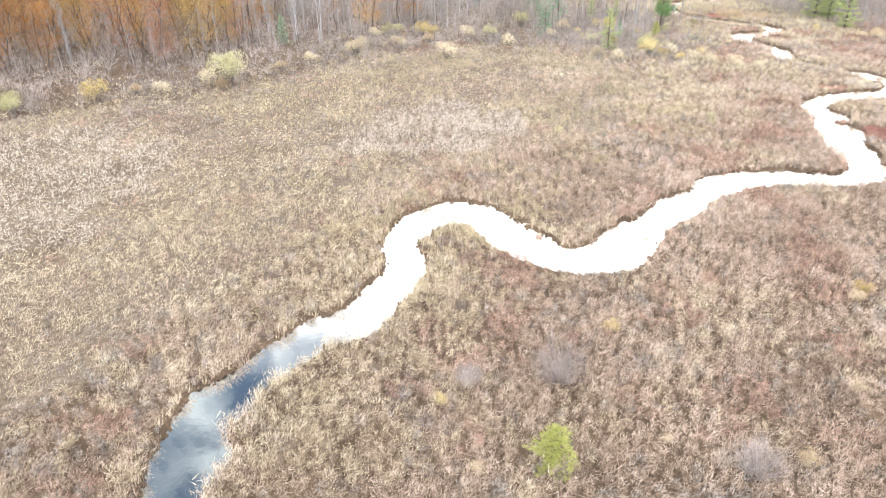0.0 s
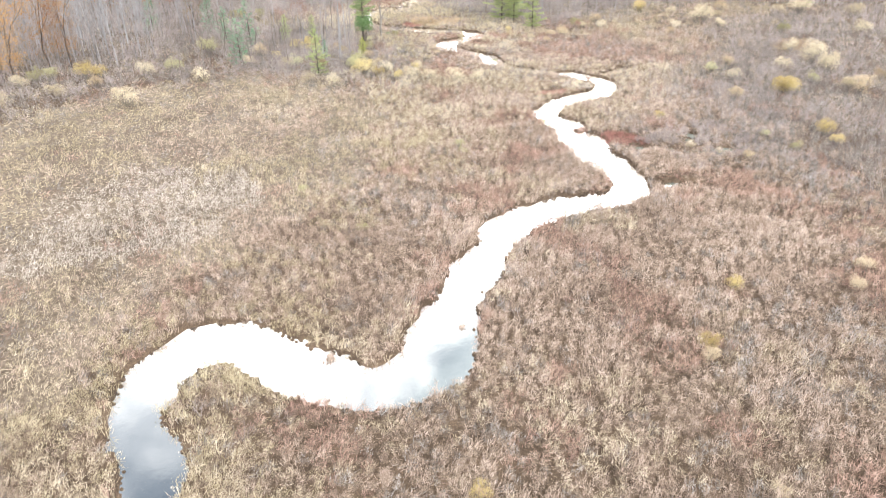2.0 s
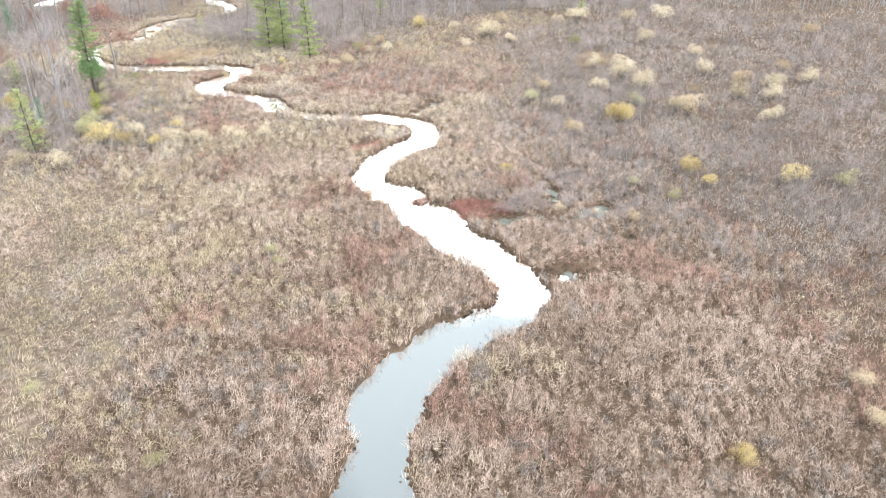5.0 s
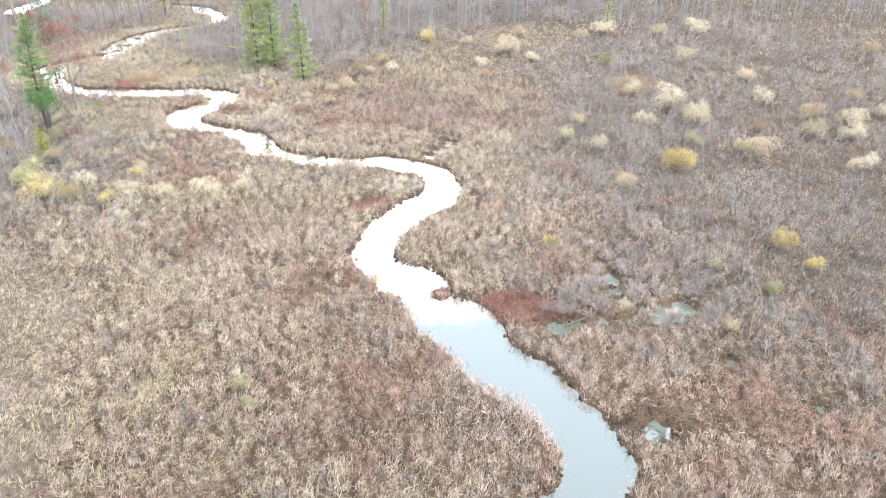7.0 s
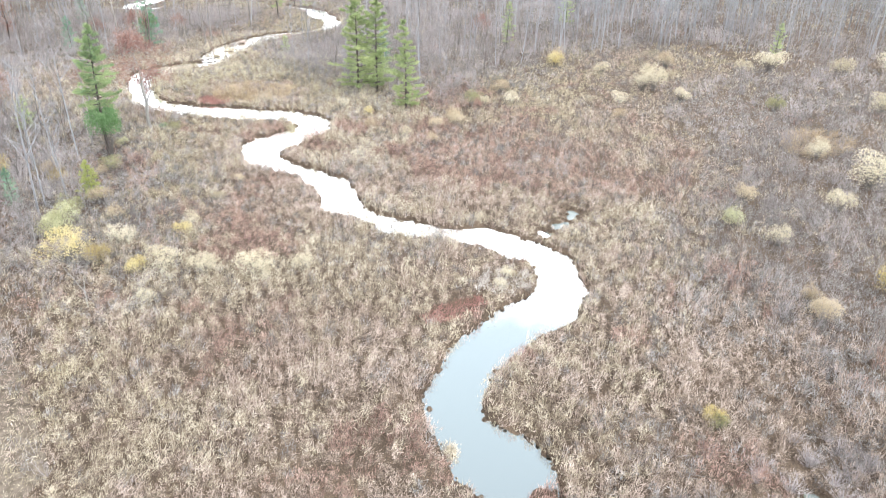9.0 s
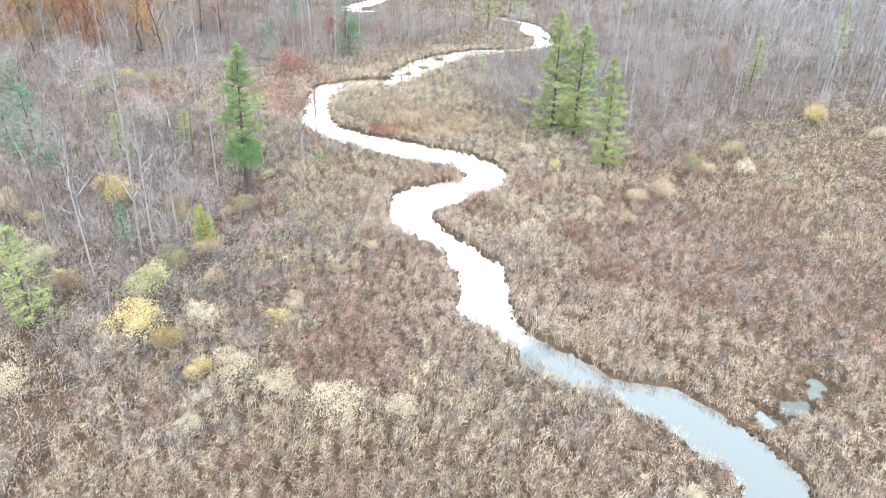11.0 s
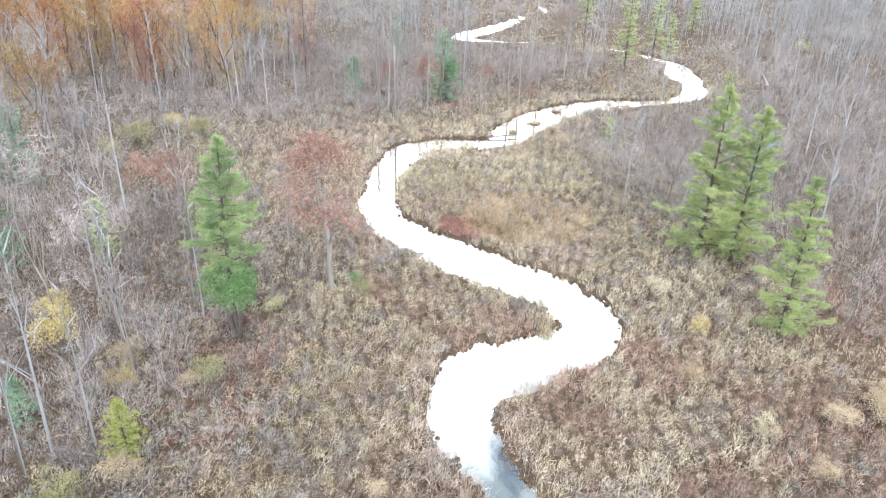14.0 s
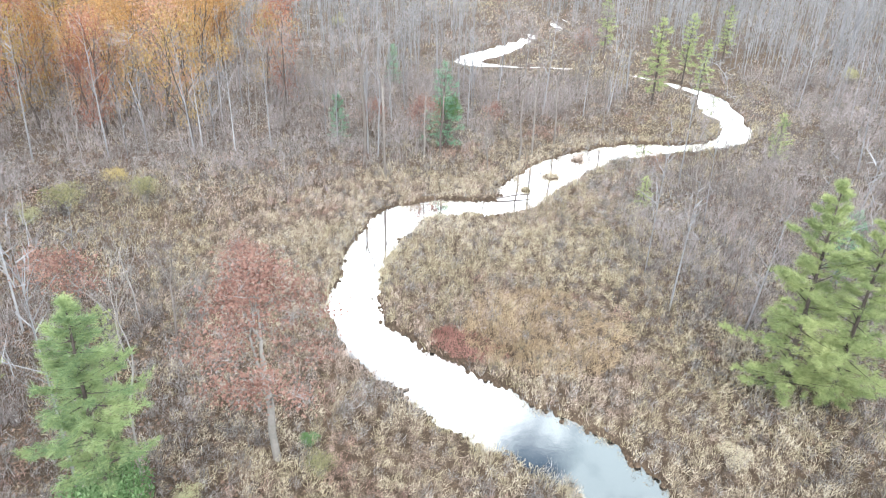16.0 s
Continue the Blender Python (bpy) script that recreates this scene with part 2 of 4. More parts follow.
MIDDLE = [(36.2, 59.6, 1.7), (39.3, 59.9, 1.7), (41.3, 61.8, 1.7), (42.4, 64.5, 1.8), (42.8, 68.6, 2.1), (44.1, 72.8, 2.1), (45.1, 76.2, 2.1), (45.9, 79.6, 2),
          (45.8, 82, 1.5), (47.2, 84.6, 1.5), (50.3, 86.5, 1.8), (54.5, 87.4, 1.9), (58.6, 88.2, 1.8), (61, 90.3, 1.6), (62, 92.8, 1.5), (61.6, 95.9, 1.6),
          (59, 99.7, 1.3), (56.4, 103, 1.0), (55, 106.5, 1.1), (54.6, 110, 1.5), (55.6, 114.6, 1.7), (55.6, 117.8, 1.25), (54.2, 120.5, 1.2), (53.6, 123, 1.8),
          (54, 125.3, 1.9), (55.4, 127.5, 2.2)]
UPPER = [(58.7, 129, 2.2), (61.7, 130, 1.7), (62.9, 132.2, 1.6), (61.8, 135.6, 1.9), (58.6, 138.8, 2.2), (55.5, 142, 2.2), (52, 145.5, 1.8), (50.5, 148.2, 1.5),
         (50.1, 151.2, 1.6), (50.4, 155.3, 1.5), (51.6, 161, 1.6), (53.9, 165.4, 1.8), (57, 167.2, 1.8), (60.2, 167.1, 1.4), (63.9, 167.3, 1.4), (66.7, 171.4, 2.6),
         (71.8, 177.2, 2.6), (76.4, 180.4, 2.0), (80.8, 182, 2.1), (86.2, 182.3, 1.3), (91, 183.4, 1.5), (95.2, 187, 1.6), (97.2, 192.8, 1.7), (97.9, 198.5, 2.3)]
HEADWATER = [(99.5, 206, 1.4), (92.5, 217.5, 0.5), (83.7, 222, 0.5), (74.9, 223.5, 0.8), (68, 227, 2.3), (74.5, 235.5, 2.3), (80.5, 243.5, 1.2), (86.5, 254.8, 0.4),
             (92, 262, 0.5), (97, 272, 0.4)]
POOLS = [(53.8, 64.4, 1.3), (52.2, 65.7, 0.9), (53.6, 67.0, 0.6), (54.6, 68.0, 0.5), (55.7, 69.2, 0.8), (56.0, 63.9, 0.9), (51.8, 64.6, 0.8), (49.4, 67.6, 0.6), (50.8, 66.7, 0.6), (47.9, 68.4, 0.7),
         (52.1, 59.2, 0.5), (51.5, 54.2, 0.6), (46.4, 57.2, 0.5), (43.7, 59.3, 0.6), (66.8, 96.3, 0.75), (65, 96.0, 0.6), (68.6, 96.8, 0.65), (69.7, 97.5, 0.6)]


def spline(nodes, steps=14):
    """A smooth line through the nodes (Catmull-Rom)."""
    p = np.array(nodes, float)
    p = np.vstack([2 * p[0] - p[1], p, 2 * p[-1] - p[-2]])
    t = np.linspace(0, 1, steps, endpoint=False)[:, None]
    rows = []
    for a, b, c, d in zip(p[:-3], p[1:-2], p[2:-1], p[3:]):
        rows.append(0.5 * (2 * b + (c - a) * t + (2 * a - 5 * b + 4 * c - d) * t**2 + (3 * b - a - 3 * c + d) * t**3))
    return np.vstack([*rows, p[-2:-1]])


STREAM = spline(LOWER + MIDDLE + UPPER + HEADWATER)
TABLE = rng.random((256, 256))


def rough_field(x, y, size, seed=0):
    """Smooth value noise from 0 to 1 with bumps of that size in metres."""
    u, v = np.asarray(x) / size + 17.3 * seed + 500, np.asarray(y) / size + 31.7 * seed + 500
    i, j = np.floor(u).astype(int), np.floor(v).astype(int)
    f, g = u - i, v - j
    f, g = f * f * (3 - 2 * f), g * g * (3 - 2 * g)
    a, b, c, d = (TABLE[(i + p) % 256, (j + q) % 256] for p, q in ((0, 0), (1, 0), (0, 1), (1, 1)))
    return (a * (1 - f) + b * f) * (1 - g) + (c * (1 - f) + d * f) * g


# distance to the shore on a raster, negative over water
GX, GY, GS = -90.0, -70.0, 0.5
gx, gy = np.arange(GX, 190, GS), np.arange(GY, 380, GS)
shore_grid = np.full((len(gx), len(gy)), 200.0)
for px, py, hw in STREAM:
    i0, i1 = np.searchsorted(gx, (px - 45, px + 45))
    j0, j1 = np.searchsorted(gy, (py - 45, py + 45))
    part_of = shore_grid[i0:i1, j0:j1]
    np.minimum(part_of, np.hypot(gx[i0:i1, None] - px, gy[None, j0:j1] - py) - hw, out=part_of)
stream_grid = shore_grid.copy()
for px, py, hw in POOLS:
    np.minimum(shore_grid, np.hypot(gx[:, None] - px, gy[None, :] - py) - hw, out=shore_grid)


def shore(x, y, wobble=True):
    u, v = (np.asarray(x, float) - GX) / GS, (np.asarray(y, float) - GY) / GS
    inside = (u > 0) & (v > 0) & (u < len(gx) - 2) & (v < len(gy) - 2)
    i, j = np.where(inside, u, 0).astype(int), np.where(inside, v, 0).astype(int)
    f, g = np.where(inside, u, 0) - i, np.where(inside, v, 0) - j
    s = (shore_grid[i, j] * (1 - f) + shore_grid[i + 1, j] * f) * (1 - g) + (shore_grid[i, j + 1] * (1 - f) + shore_grid[i + 1, j + 1] * f) * g
    s = np.where(inside, s, 200.0)
    if wobble:
        s = s + 0.8 * (rough_field(x, y, 2.3, 3) - 0.5) + 0.75 * (rough_field(x, y, 1.1, 5) - 0.5)
    return s


VALLEY = spline([(-8, 5, 0), (0, 22, 0), (14, 42, 0), (33, 58, 0), (46, 76, 0), (53, 98, 0), (54, 122, 0), (57, 140, 0), (58, 152, 0)], 8)


def valley(x, y):
    """Distance from the middle line of the open marsh."""
    d = np.full(np.shape(x), 1e9)
    for px, py, _ in VALLEY:
        np.minimum(d, np.hypot(x - px, y - py), out=d)
    return d


def step(a, b, v):
    t = np.clip((v - a) / (b - a), 0, 1)
    return t * t * (3 - 2 * t)


def ground_height(x, y):
    s = shore(x, y)
    bumps = 0.22 * (rough_field(x, y, 3.0, 1) - 0.5) + 0.12 * (rough_field(x, y, 0.9, 2) - 0.5)
    return -0.5 + 0.74 * step(-0.95, 0.6, s) + bumps * step(0.2, 1.5, s)


def inside(poly, x, y):
    p, hit = np.array(poly, float), np.zeros(np.shape(x), bool)
    for (ax, ay), (bx, by) in zip(p, np.roll(p, -1, 0)):
        crosses = (ay > y) != (by > y)
        hit ^= crosses & (x < (bx - ax) * (y - ay) / (by - ay + 1e-12) + ax)
    return hit


WOODS_WEST = [(-260, 60), (-75, 97), (-57, 104), (-38, 112), (-28, 120), (-8, 134), (10, 139), (22, 133), (27, 119), (35, 121), (39, 129), (39, 146), (34, 152), (27, 157),
              (20, 165), (20, 179), (40, 183), (55, 179), (66, 187), (76, 193), (84, 195), (90, 205), (80, 216), (66, 217), (60, 226), (63, 236), (72, 248), (76, 262), (66, 300),
              (66, 420), (-260, 420)]
WOODS_EAST = [(71, 160), (71, 146), (75, 141), (82, 137), (95, 139), (110, 141), (124, 138), (140, 125), (154, 110), (166, 94), (178, 80), (260, 44), (420, 44), (420, 420), (92, 420), (92, 266),
              (100, 250), (104, 228), (110, 215), (108, 203), (106, 188), (98, 178), (86, 176), (78, 168)]
SCRUB_WEST = [(-260, 40), (-70, 78), (-52, 83), (-44, 87), (-35, 91), (-26, 98), (-16, 110), (-3, 118), (16, 120), (26, 112), (28, 105), (33, 107), (38, 112), (42, 122), (43, 137),
              (44, 150), (30, 157), (30, 172), (52, 176), (66, 184), (60, 420), (-260, 420)]
SCRUB_EAST = [(58, 40), (57, 56), (59, 65), (65, 73), (68, 84), (74, 93), (84, 98), (96, 103), (112, 118), (130, 122), (170, 100), (260, 60), (260, -20), (90, -20), (60, 20)]
SCRUB_NORTH = [(73, 164), (73, 150), (74, 139), (78, 131), (82, 127), (88, 131), (110, 138), (150, 160), (150, 200), (110, 200), (98, 178), (84, 177), (76, 170)]


def zone(poly, x, y, blur=5.0):
    """Whether points lie in a patch of the plan, with a ragged border."""
    return inside(poly, x + blur * (rough_field(x, y, 7, 8) - 0.5), y + blur * (rough_field(x, y, 7, 9) - 0.5))


def strayed(x, gen):
    """Places moved a little by chance, so that one growth thins out into the next."""
    return x + gen.normal(size=len(x)) * 4.5


def scrub(x, y):
    return zone(SCRUB_WEST, x, y) | zone(SCRUB_EAST, x, y, 9) | zone(SCRUB_NORTH, x, y)


def woods(x, y):
    return zone(WOODS_WEST, x, y, 4) | zone(WOODS_EAST, x, y, 4)


def blob(x, y, cx, cy, rx, ry, turn=0.0):
    c, s = math.cos(radians(turn)), math.sin(radians(turn))
    u, v = (x - cx) * c + (y - cy) * s, (y - cy) * c - (x - cx) * s
    return np.hypot(u / rx, v / ry) + 0.55 * (rough_field(x, y, 4, 11) - 0.5) < 1


# ---- mesh helpers ----
def triangles_mesh(name, verts, mat, per_face=3):
    """A mesh of loose triangles or quads from an (n, per_face, 3) array."""
    v = np.ascontiguousarray(verts.reshape(-1, 3), np.float32)
    me = bpy.data.meshes.new(name)
    count = len(v) // per_face
    me.vertices.add(len(v))
    me.vertices.foreach_set("co", v.ravel())
    me.loops.add(len(v))
    me.loops.foreach_set("vertex_index", np.arange(len(v), dtype=np.int32))
    me.polygons.add(count)
    me.polygons.foreach_set("loop_start", np.arange(0, len(v), per_face, dtype=np.int32))
    me.materials.append(mat)
    me.update(calc_edges=True)
    return me


def unit(v):
    return v / np.maximum(np.linalg.norm(v, axis=-1, keepdims=True), 1e-9)


def slivers(base, tip, width, gen):
    """Narrow tapering triangles from base points to tips, each turned by chance about its length."""
    along = unit(tip - base)
    side = unit(np.cross(along, gen.normal(size=base.shape)))
    half = side * np.reshape(width, (-1, 1)) * 0.5
    return np.stack([base - half, base + half, tip], 1)


def turned(n, gen, low, high):
    """Directions at elevations between low and high degrees."""
    a, e = gen.random(n) * 2 * np.pi, np.radians(low + (high - low) * gen.random(n))
    return np.stack([np.cos(a) * np.cos(e), np.sin(a) * np.cos(e), np.sin(e)], 1)


WIND = np.array([0.34, 0.14, 0.42])  # the way the dry stalks lean


def tufts(x, y, z, tall, gen, stalks, leaves, spread, width, mats=0):
    """Grass clumps: stalks that fan out of one foot into a rounded head, and short leaves and plumes about the head."""
    n = len(x)
    c = np.stack([x, y, z], 1)
    tall = np.broadcast_to(tall, (n,))
    drift = gen.normal(size=(n, 2)) * 0.12 * tall[:, None]

    def heads(count, low):
        k = n * count
        h = np.repeat(tall, count)
        a, r = gen.random(k) * 2 * np.pi, np.sqrt(gen.random(k))
        reach = r * spread * (0.6 + 0.5 * h)
        up = h * (1 - 0.4 * r * r) * (low + (1.08 - low) * gen.random(k))
        return np.repeat(c, count, 0) + np.stack([np.cos(a) * reach, np.sin(a) * reach, up], 1) + np.pad(np.repeat(drift, count, 0), ((0, 0), (0, 1)))

    tip = heads(stalks, 0.75)
    root = np.repeat(c, stalks, 0)
    root[:, :2] += (tip - root)[:, :2] * 0.3
    root[:, 2] -= 0.05
    made = [slivers(root, tip, width * (0.8 + 0.6 * gen.random(len(tip))), gen)]
    at = heads(leaves, 0.35)
    out = at - np.repeat(c, leaves, 0)
    out[:, 2] *= 0.4
    way = unit(0.5 * unit(out) + WIND + gen.normal(size=at.shape) * 0.34)
    size = np.repeat(tall, leaves) * 0.31 * (0.6 + 0.8 * gen.random(len(at)))
    made.append(slivers(at - way * size[:, None] * 0.4, at + way * size[:, None] * 0.6, width * (0.9 + 0.9 * gen.random(len(at))), gen))
    if mats:
        k = n * mats
        h = np.repeat(tall, mats)
        at = np.repeat(c, mats, 0)
        at[:, :2] += gen.uniform(-1, 1, (k, 2)) * (spread + 0.12)
        at[:, 2] += h * (0.18 + 0.42 * gen.random(k))
        way = turned(k, gen, -18, 28) * (0.42 * h * (0.6 + 0.8 * gen.random(k)))[:, None]
        made.append(slivers(at - way * 0.5, at + way * 0.5, max(0.028, width * 1.5), gen))
    return np.concatenate(made)


def part(name, mesh, parent, label=""):
    ob = new(name, mesh)
    ob.parent = parent
    return tagged(ob, label)


def thing(name, label, category, group="", kind=""):
    return tagged(new(name), label, category, group, kind)


class Limbs:
    """Collects tapered round limbs into one mesh."""

    def __init__(self):
        self.v, self.f = [], []

    def add(self, points, radii, sides=5):
        pts = [Vector(p) for p in points]
        start = len(self.v)
        for i, (p, r) in enumerate(zip(pts, radii)):
            d = (pts[min(i + 1, len(pts) - 1)] - pts[max(i - 1, 0)]).normalized()
            u = d.orthogonal().normalized()
            w = d.cross(u)
            for s in range(sides):
                a = 2 * math.pi * s / sides
                self.v.append(p + (u * math.cos(a) + w * math.sin(a)) * r)
        for i in range(len(pts) - 1):
            for s in range(sides):
                a, b = start + i * sides + s, start + i * sides + (s + 1) % sides
                self.f.append((a, b, b + sides, a + sides))
        self.f.append(tuple(range(start + (len(pts) - 1) * sides, start + len(pts) * sides)))

    def mesh(self, name, mat):
        me = bpy.data.meshes.new(name)
        me.from_pydata(self.v, [], self.f)
        me.materials.append(mat)
        for p in me.polygons:
            p.use_smooth = True
        return me


# ---- ground and water ----
def axis(low, high, fine, far_low, far_high):
    mid = list(np.arange(low, high + fine / 2, fine))
    up, gap, v = [], fine, high
    while v < far_high:
        gap *= 1.25
        v += gap
        up.append(v)
    down, gap, v = [], fine, low
    while v > far_low:
        gap *= 1.25
        v -= gap
        down.append(v)
    return np.array(down[::-1] + mid + up)


def build_ground():
    xs, ys = axis(-19, 104, 0.72, -2500, 2500), axis(15, 232, 0.72, -2500, 2500)
    x, y = np.meshgrid(xs, ys, indexing="ij")
    z = ground_height(x, y)
    verts = np.stack([x, y, z], -1).reshape(-1, 3).astype(np.float32)
    a = (np.arange(len(xs) - 1)[:, None] * len(ys) + np.arange(len(ys) - 1)[None]).ravel()
    quads = np.stack([a, a + len(ys), a + len(ys) + 1, a + 1], 1).astype(np.int32)
    me = bpy.data.meshes.new("ground")
    me.vertices.add(len(verts))
    me.vertices.foreach_set("co", verts.ravel())
    me.loops.add(quads.size)
    me.loops.foreach_set("vertex_index", quads.ravel())
    me.polygons.add(len(quads))
    me.polygons.foreach_set("loop_start", np.arange(0, quads.size, 4, dtype=np.int32))
    me.polygons.foreach_set("use_smooth", np.ones(len(quads), bool))
    me.materials.append(PEAT)
    me.update(calc_edges=True)
    tagged(new("ground", me), "dark wet peat ground under the dry marsh plants", "ground", kind="structure")


def build_water():
    near = stream_grid[::2, ::2]
    wet = np.minimum.reduce([near[:-1, :-1], near[1:, :-1], near[1:, 1:], near[:-1, 1:]]) < 1.2
    bm, made = bmesh.new(), {}

    def corner(i, j):
        if (i, j) not in made:
            made[i, j] = bm.verts.new((gx[2 * i], gy[2 * j], 0))
        return made[i, j]

    for i, j in zip(*(int_row.tolist() for int_row in np.nonzero(wet))):
        bm.faces.new((corner(i, j), corner(i + 1, j), corner(i + 1, j + 1), corner(i, j + 1)))
    me = bpy.data.meshes.new("water")
    bm.to_mesh(me)
    me.materials.append(WATER)
    tagged(new("water", me), "still stream that mirrors the bright cloudy sky", "stream", kind="structure")
    for i, (px, py, r) in enumerate(POOLS):
        bm = bmesh.new()
        ring = [bm.verts.new(((r + 0.9) * math.cos(a), (r + 0.9) * math.sin(a), 0)) for a in np.linspace(0, 2 * math.pi, 20, endpoint=False)]
        bm.faces.new(ring)
        me = bpy.data.meshes.new("water")
        bm.to_mesh(me)
        me.materials.append(MURK)
        ob = tagged(new("water_pool", me), "small murky grey-green pool between marsh tussocks", "pool", kind="structure")
        ob.location = (px, py, -0.006 - 0.004 * i)


build_ground()
build_water()


# ---- marsh plants ----
def jittered(x0, x1, y0, y1, per_m2, gen):
    """Places near the nodes of a skewed lattice, so that they neither crowd nor leave holes."""
    gap = per_m2 ** -0.5
    u, v = np.meshgrid(np.arange(x0, x1, gap), np.arange(y0, y1, gap), indexing="ij")
    v = v + 0.5 * gap * (np.arange(len(u)) % 2)[:, None]
    return (u + gen.uniform(-0.42, 0.42, u.shape) * gap).ravel(), (v + gen.uniform(-0.42, 0.42, v.shape) * gap).ravel()


def scatter(x0, x1, y0, y1, per_m2, gen):
    n = int((x1 - x0) * (y1 - y0) * per_m2)
    return x0 + (x1 - x0) * gen.random(n), y0 + (y1 - y0) * gen.random(n)


KINDS = {"dry_marsh_grass": (TAN, "dense tan dry marsh grass with tangled stalks"), "russet_stalks": (RUSSET, "pinkish brown dried stalks and leaves in the marsh"),
         "fading_sedge": (OLIVE, "yellowish tan fading sedge in the marsh"), "bleached_reed": (PALE, "pale bleached reed in the open marsh"),
         "red_sedge": (REDSEDGE, "low red sedge on the stream bank"), "golden_sedge": (GOLD, "soft golden sedge on the marsh peninsula"),
         "grey_undergrowth": (LITTER, "grey brown dead undergrowth below the scrub"),
         "wine_stalks": (WINE, "dark wine-brown dried stalks in the marsh")}


def species(x, y, gen):
    """Which kind of plant grows at each point: an index into KINDS."""
    f = 0.6 * rough_field(x, y, 11, 21) + 0.4 * rough_field(x, y, 3, 22) + 0.45 * (gen.random(len(x)) - 0.5)
    g = 0.6 * rough_field(x, y, 14, 23) + 0.4 * rough_field(x, y, 3.5, 24) + 0.35 * (gen.random(len(x)) - 0.5)
    east = step(-4, 10, x - 0.55 * (y - 40)) * (1 - 1.4 * step(112, 138, y))
    south = 1 - step(65, 95, y)
    meadow = blob(x, y, -28, 36, 14, 13) | blob(x, y, 14, 70, 16, 20, -30) | blob(x, y, -12, 88, 22, 14, 25) | blob(x, y, 10, 100, 22, 12)
    kind = np.where(f + (0.10 + 0.27 * south) * east > 0.66 - 0.06 * east, 1, 0)
    kind = np.where((g - 0.12 * east + 0.12 * step(100, 130, y) + 0.14 * meadow > 0.60) & (kind == 0), 2, kind)
    kind = np.where(gen.random(len(x)) < 0.07 + 0.14 * step(95, 130, y) + 0.2 * (rough_field(x, y, 8, 25) > 0.72), 6, kind)
    w = 0.55 * rough_field(x, y, 5.5, 27) + 0.45 * rough_field(x, y, 2.2, 28) + 0.22 * (gen.random(len(x)) - 0.5)
    deep = blob(x, y, 74, 106, 10, 15, 20) | blob(x, y, 48, 36, 8, 16, -35) | blob(x, y, 77, 125, 12, 11) | blob(x, y, 40.5, 127, 4, 6)
    kind = np.where(w > 0.74 - 0.07 * east * south - 0.22 * deep, 7, kind)
    u, v = strayed(x, gen), strayed(y, gen)
    kind = np.where((scrub(u, v) | woods(u, v)) & (gen.random(len(x)) < 0.74), 6, kind)
    # darker stalks beside the pines: brown brush, with pine shade put into its colour
    kind = np.where((kind == 6) & blob(x, y, 79, 127, 10, 9) & (gen.random(len(x)) < 0.6), 7, kind)
    dull = blob(x, y, 75, 109, 9, 14)
    lot = gen.random(len(x))
    kind = np.where(dull & (lot < 0.8), np.where(lot < 0.22, 6, np.where(lot < 0.62, 7, 1)), kind)
    pale = blob(x, y, -38, 61, 11, 16, 20) | blob(x, y, 0, 75, 11, 9, 10) | blob(x, y, 57, 91.5, 2.2, 1.6)
    kind = np.where(pale & (gen.random(len(x)) < 0.8), 3, kind)
    red = blob(x, y, 47.9, 71.5, 3.6, 1.7, -50) | blob(x, y, 52, 90.8, 2.6, 1.1, 0) | blob(x, y, 56.8, 146, 2.6, 1.2, -35) | blob(x, y, 44.5, 59.5, 1.2, 1.2)
    kind = np.where(red, 4, kind)
    gold = blob(x, y, 62.5, 146.5, 5.2, 4.8) | blob(x, y, 104, 94, 5, 3) | blob(x, y, 139, 133, 6, 3)
    return np.where(gold & (gen.random(len(x)) < 0.5), 5, kind)


def hummocks(x, y, z, tall, wide, gen, sides=4):
    """Low domes of matted thatch, each of uneven outline, as (n, 4, 3) quads."""
    n = len(x)
    rings = []
    for reach, rise in ((1.0, -0.12), (0.55, 0.7)):
        a = np.arange(sides) * 2 * np.pi / sides + gen.random((n, 1)) * 0.5
        r = wide[:, None] * reach * (0.8 + 0.4 * gen.random((n, sides)))
        h = tall[:, None] * rise * (0.85 + 0.3 * gen.random((n, sides)))
        rings.append(np.stack([x[:, None] + np.cos(a) * r, y[:, None] + np.sin(a) * r, z[:, None] + h], -1))
    top = np.stack([x, y, z + tall * 0.86], 1)[:, None].repeat(sides, 1)
    turn = [np.roll(r, -1, 1) for r in rings]
    faces = np.stack([rings[0], turn[0], turn[1], rings[1]], 2)
    caps = np.stack([rings[1], turn[1], top], 2)
    return faces.reshape(-1, 4, 3), caps.reshape(-1, 3, 3)


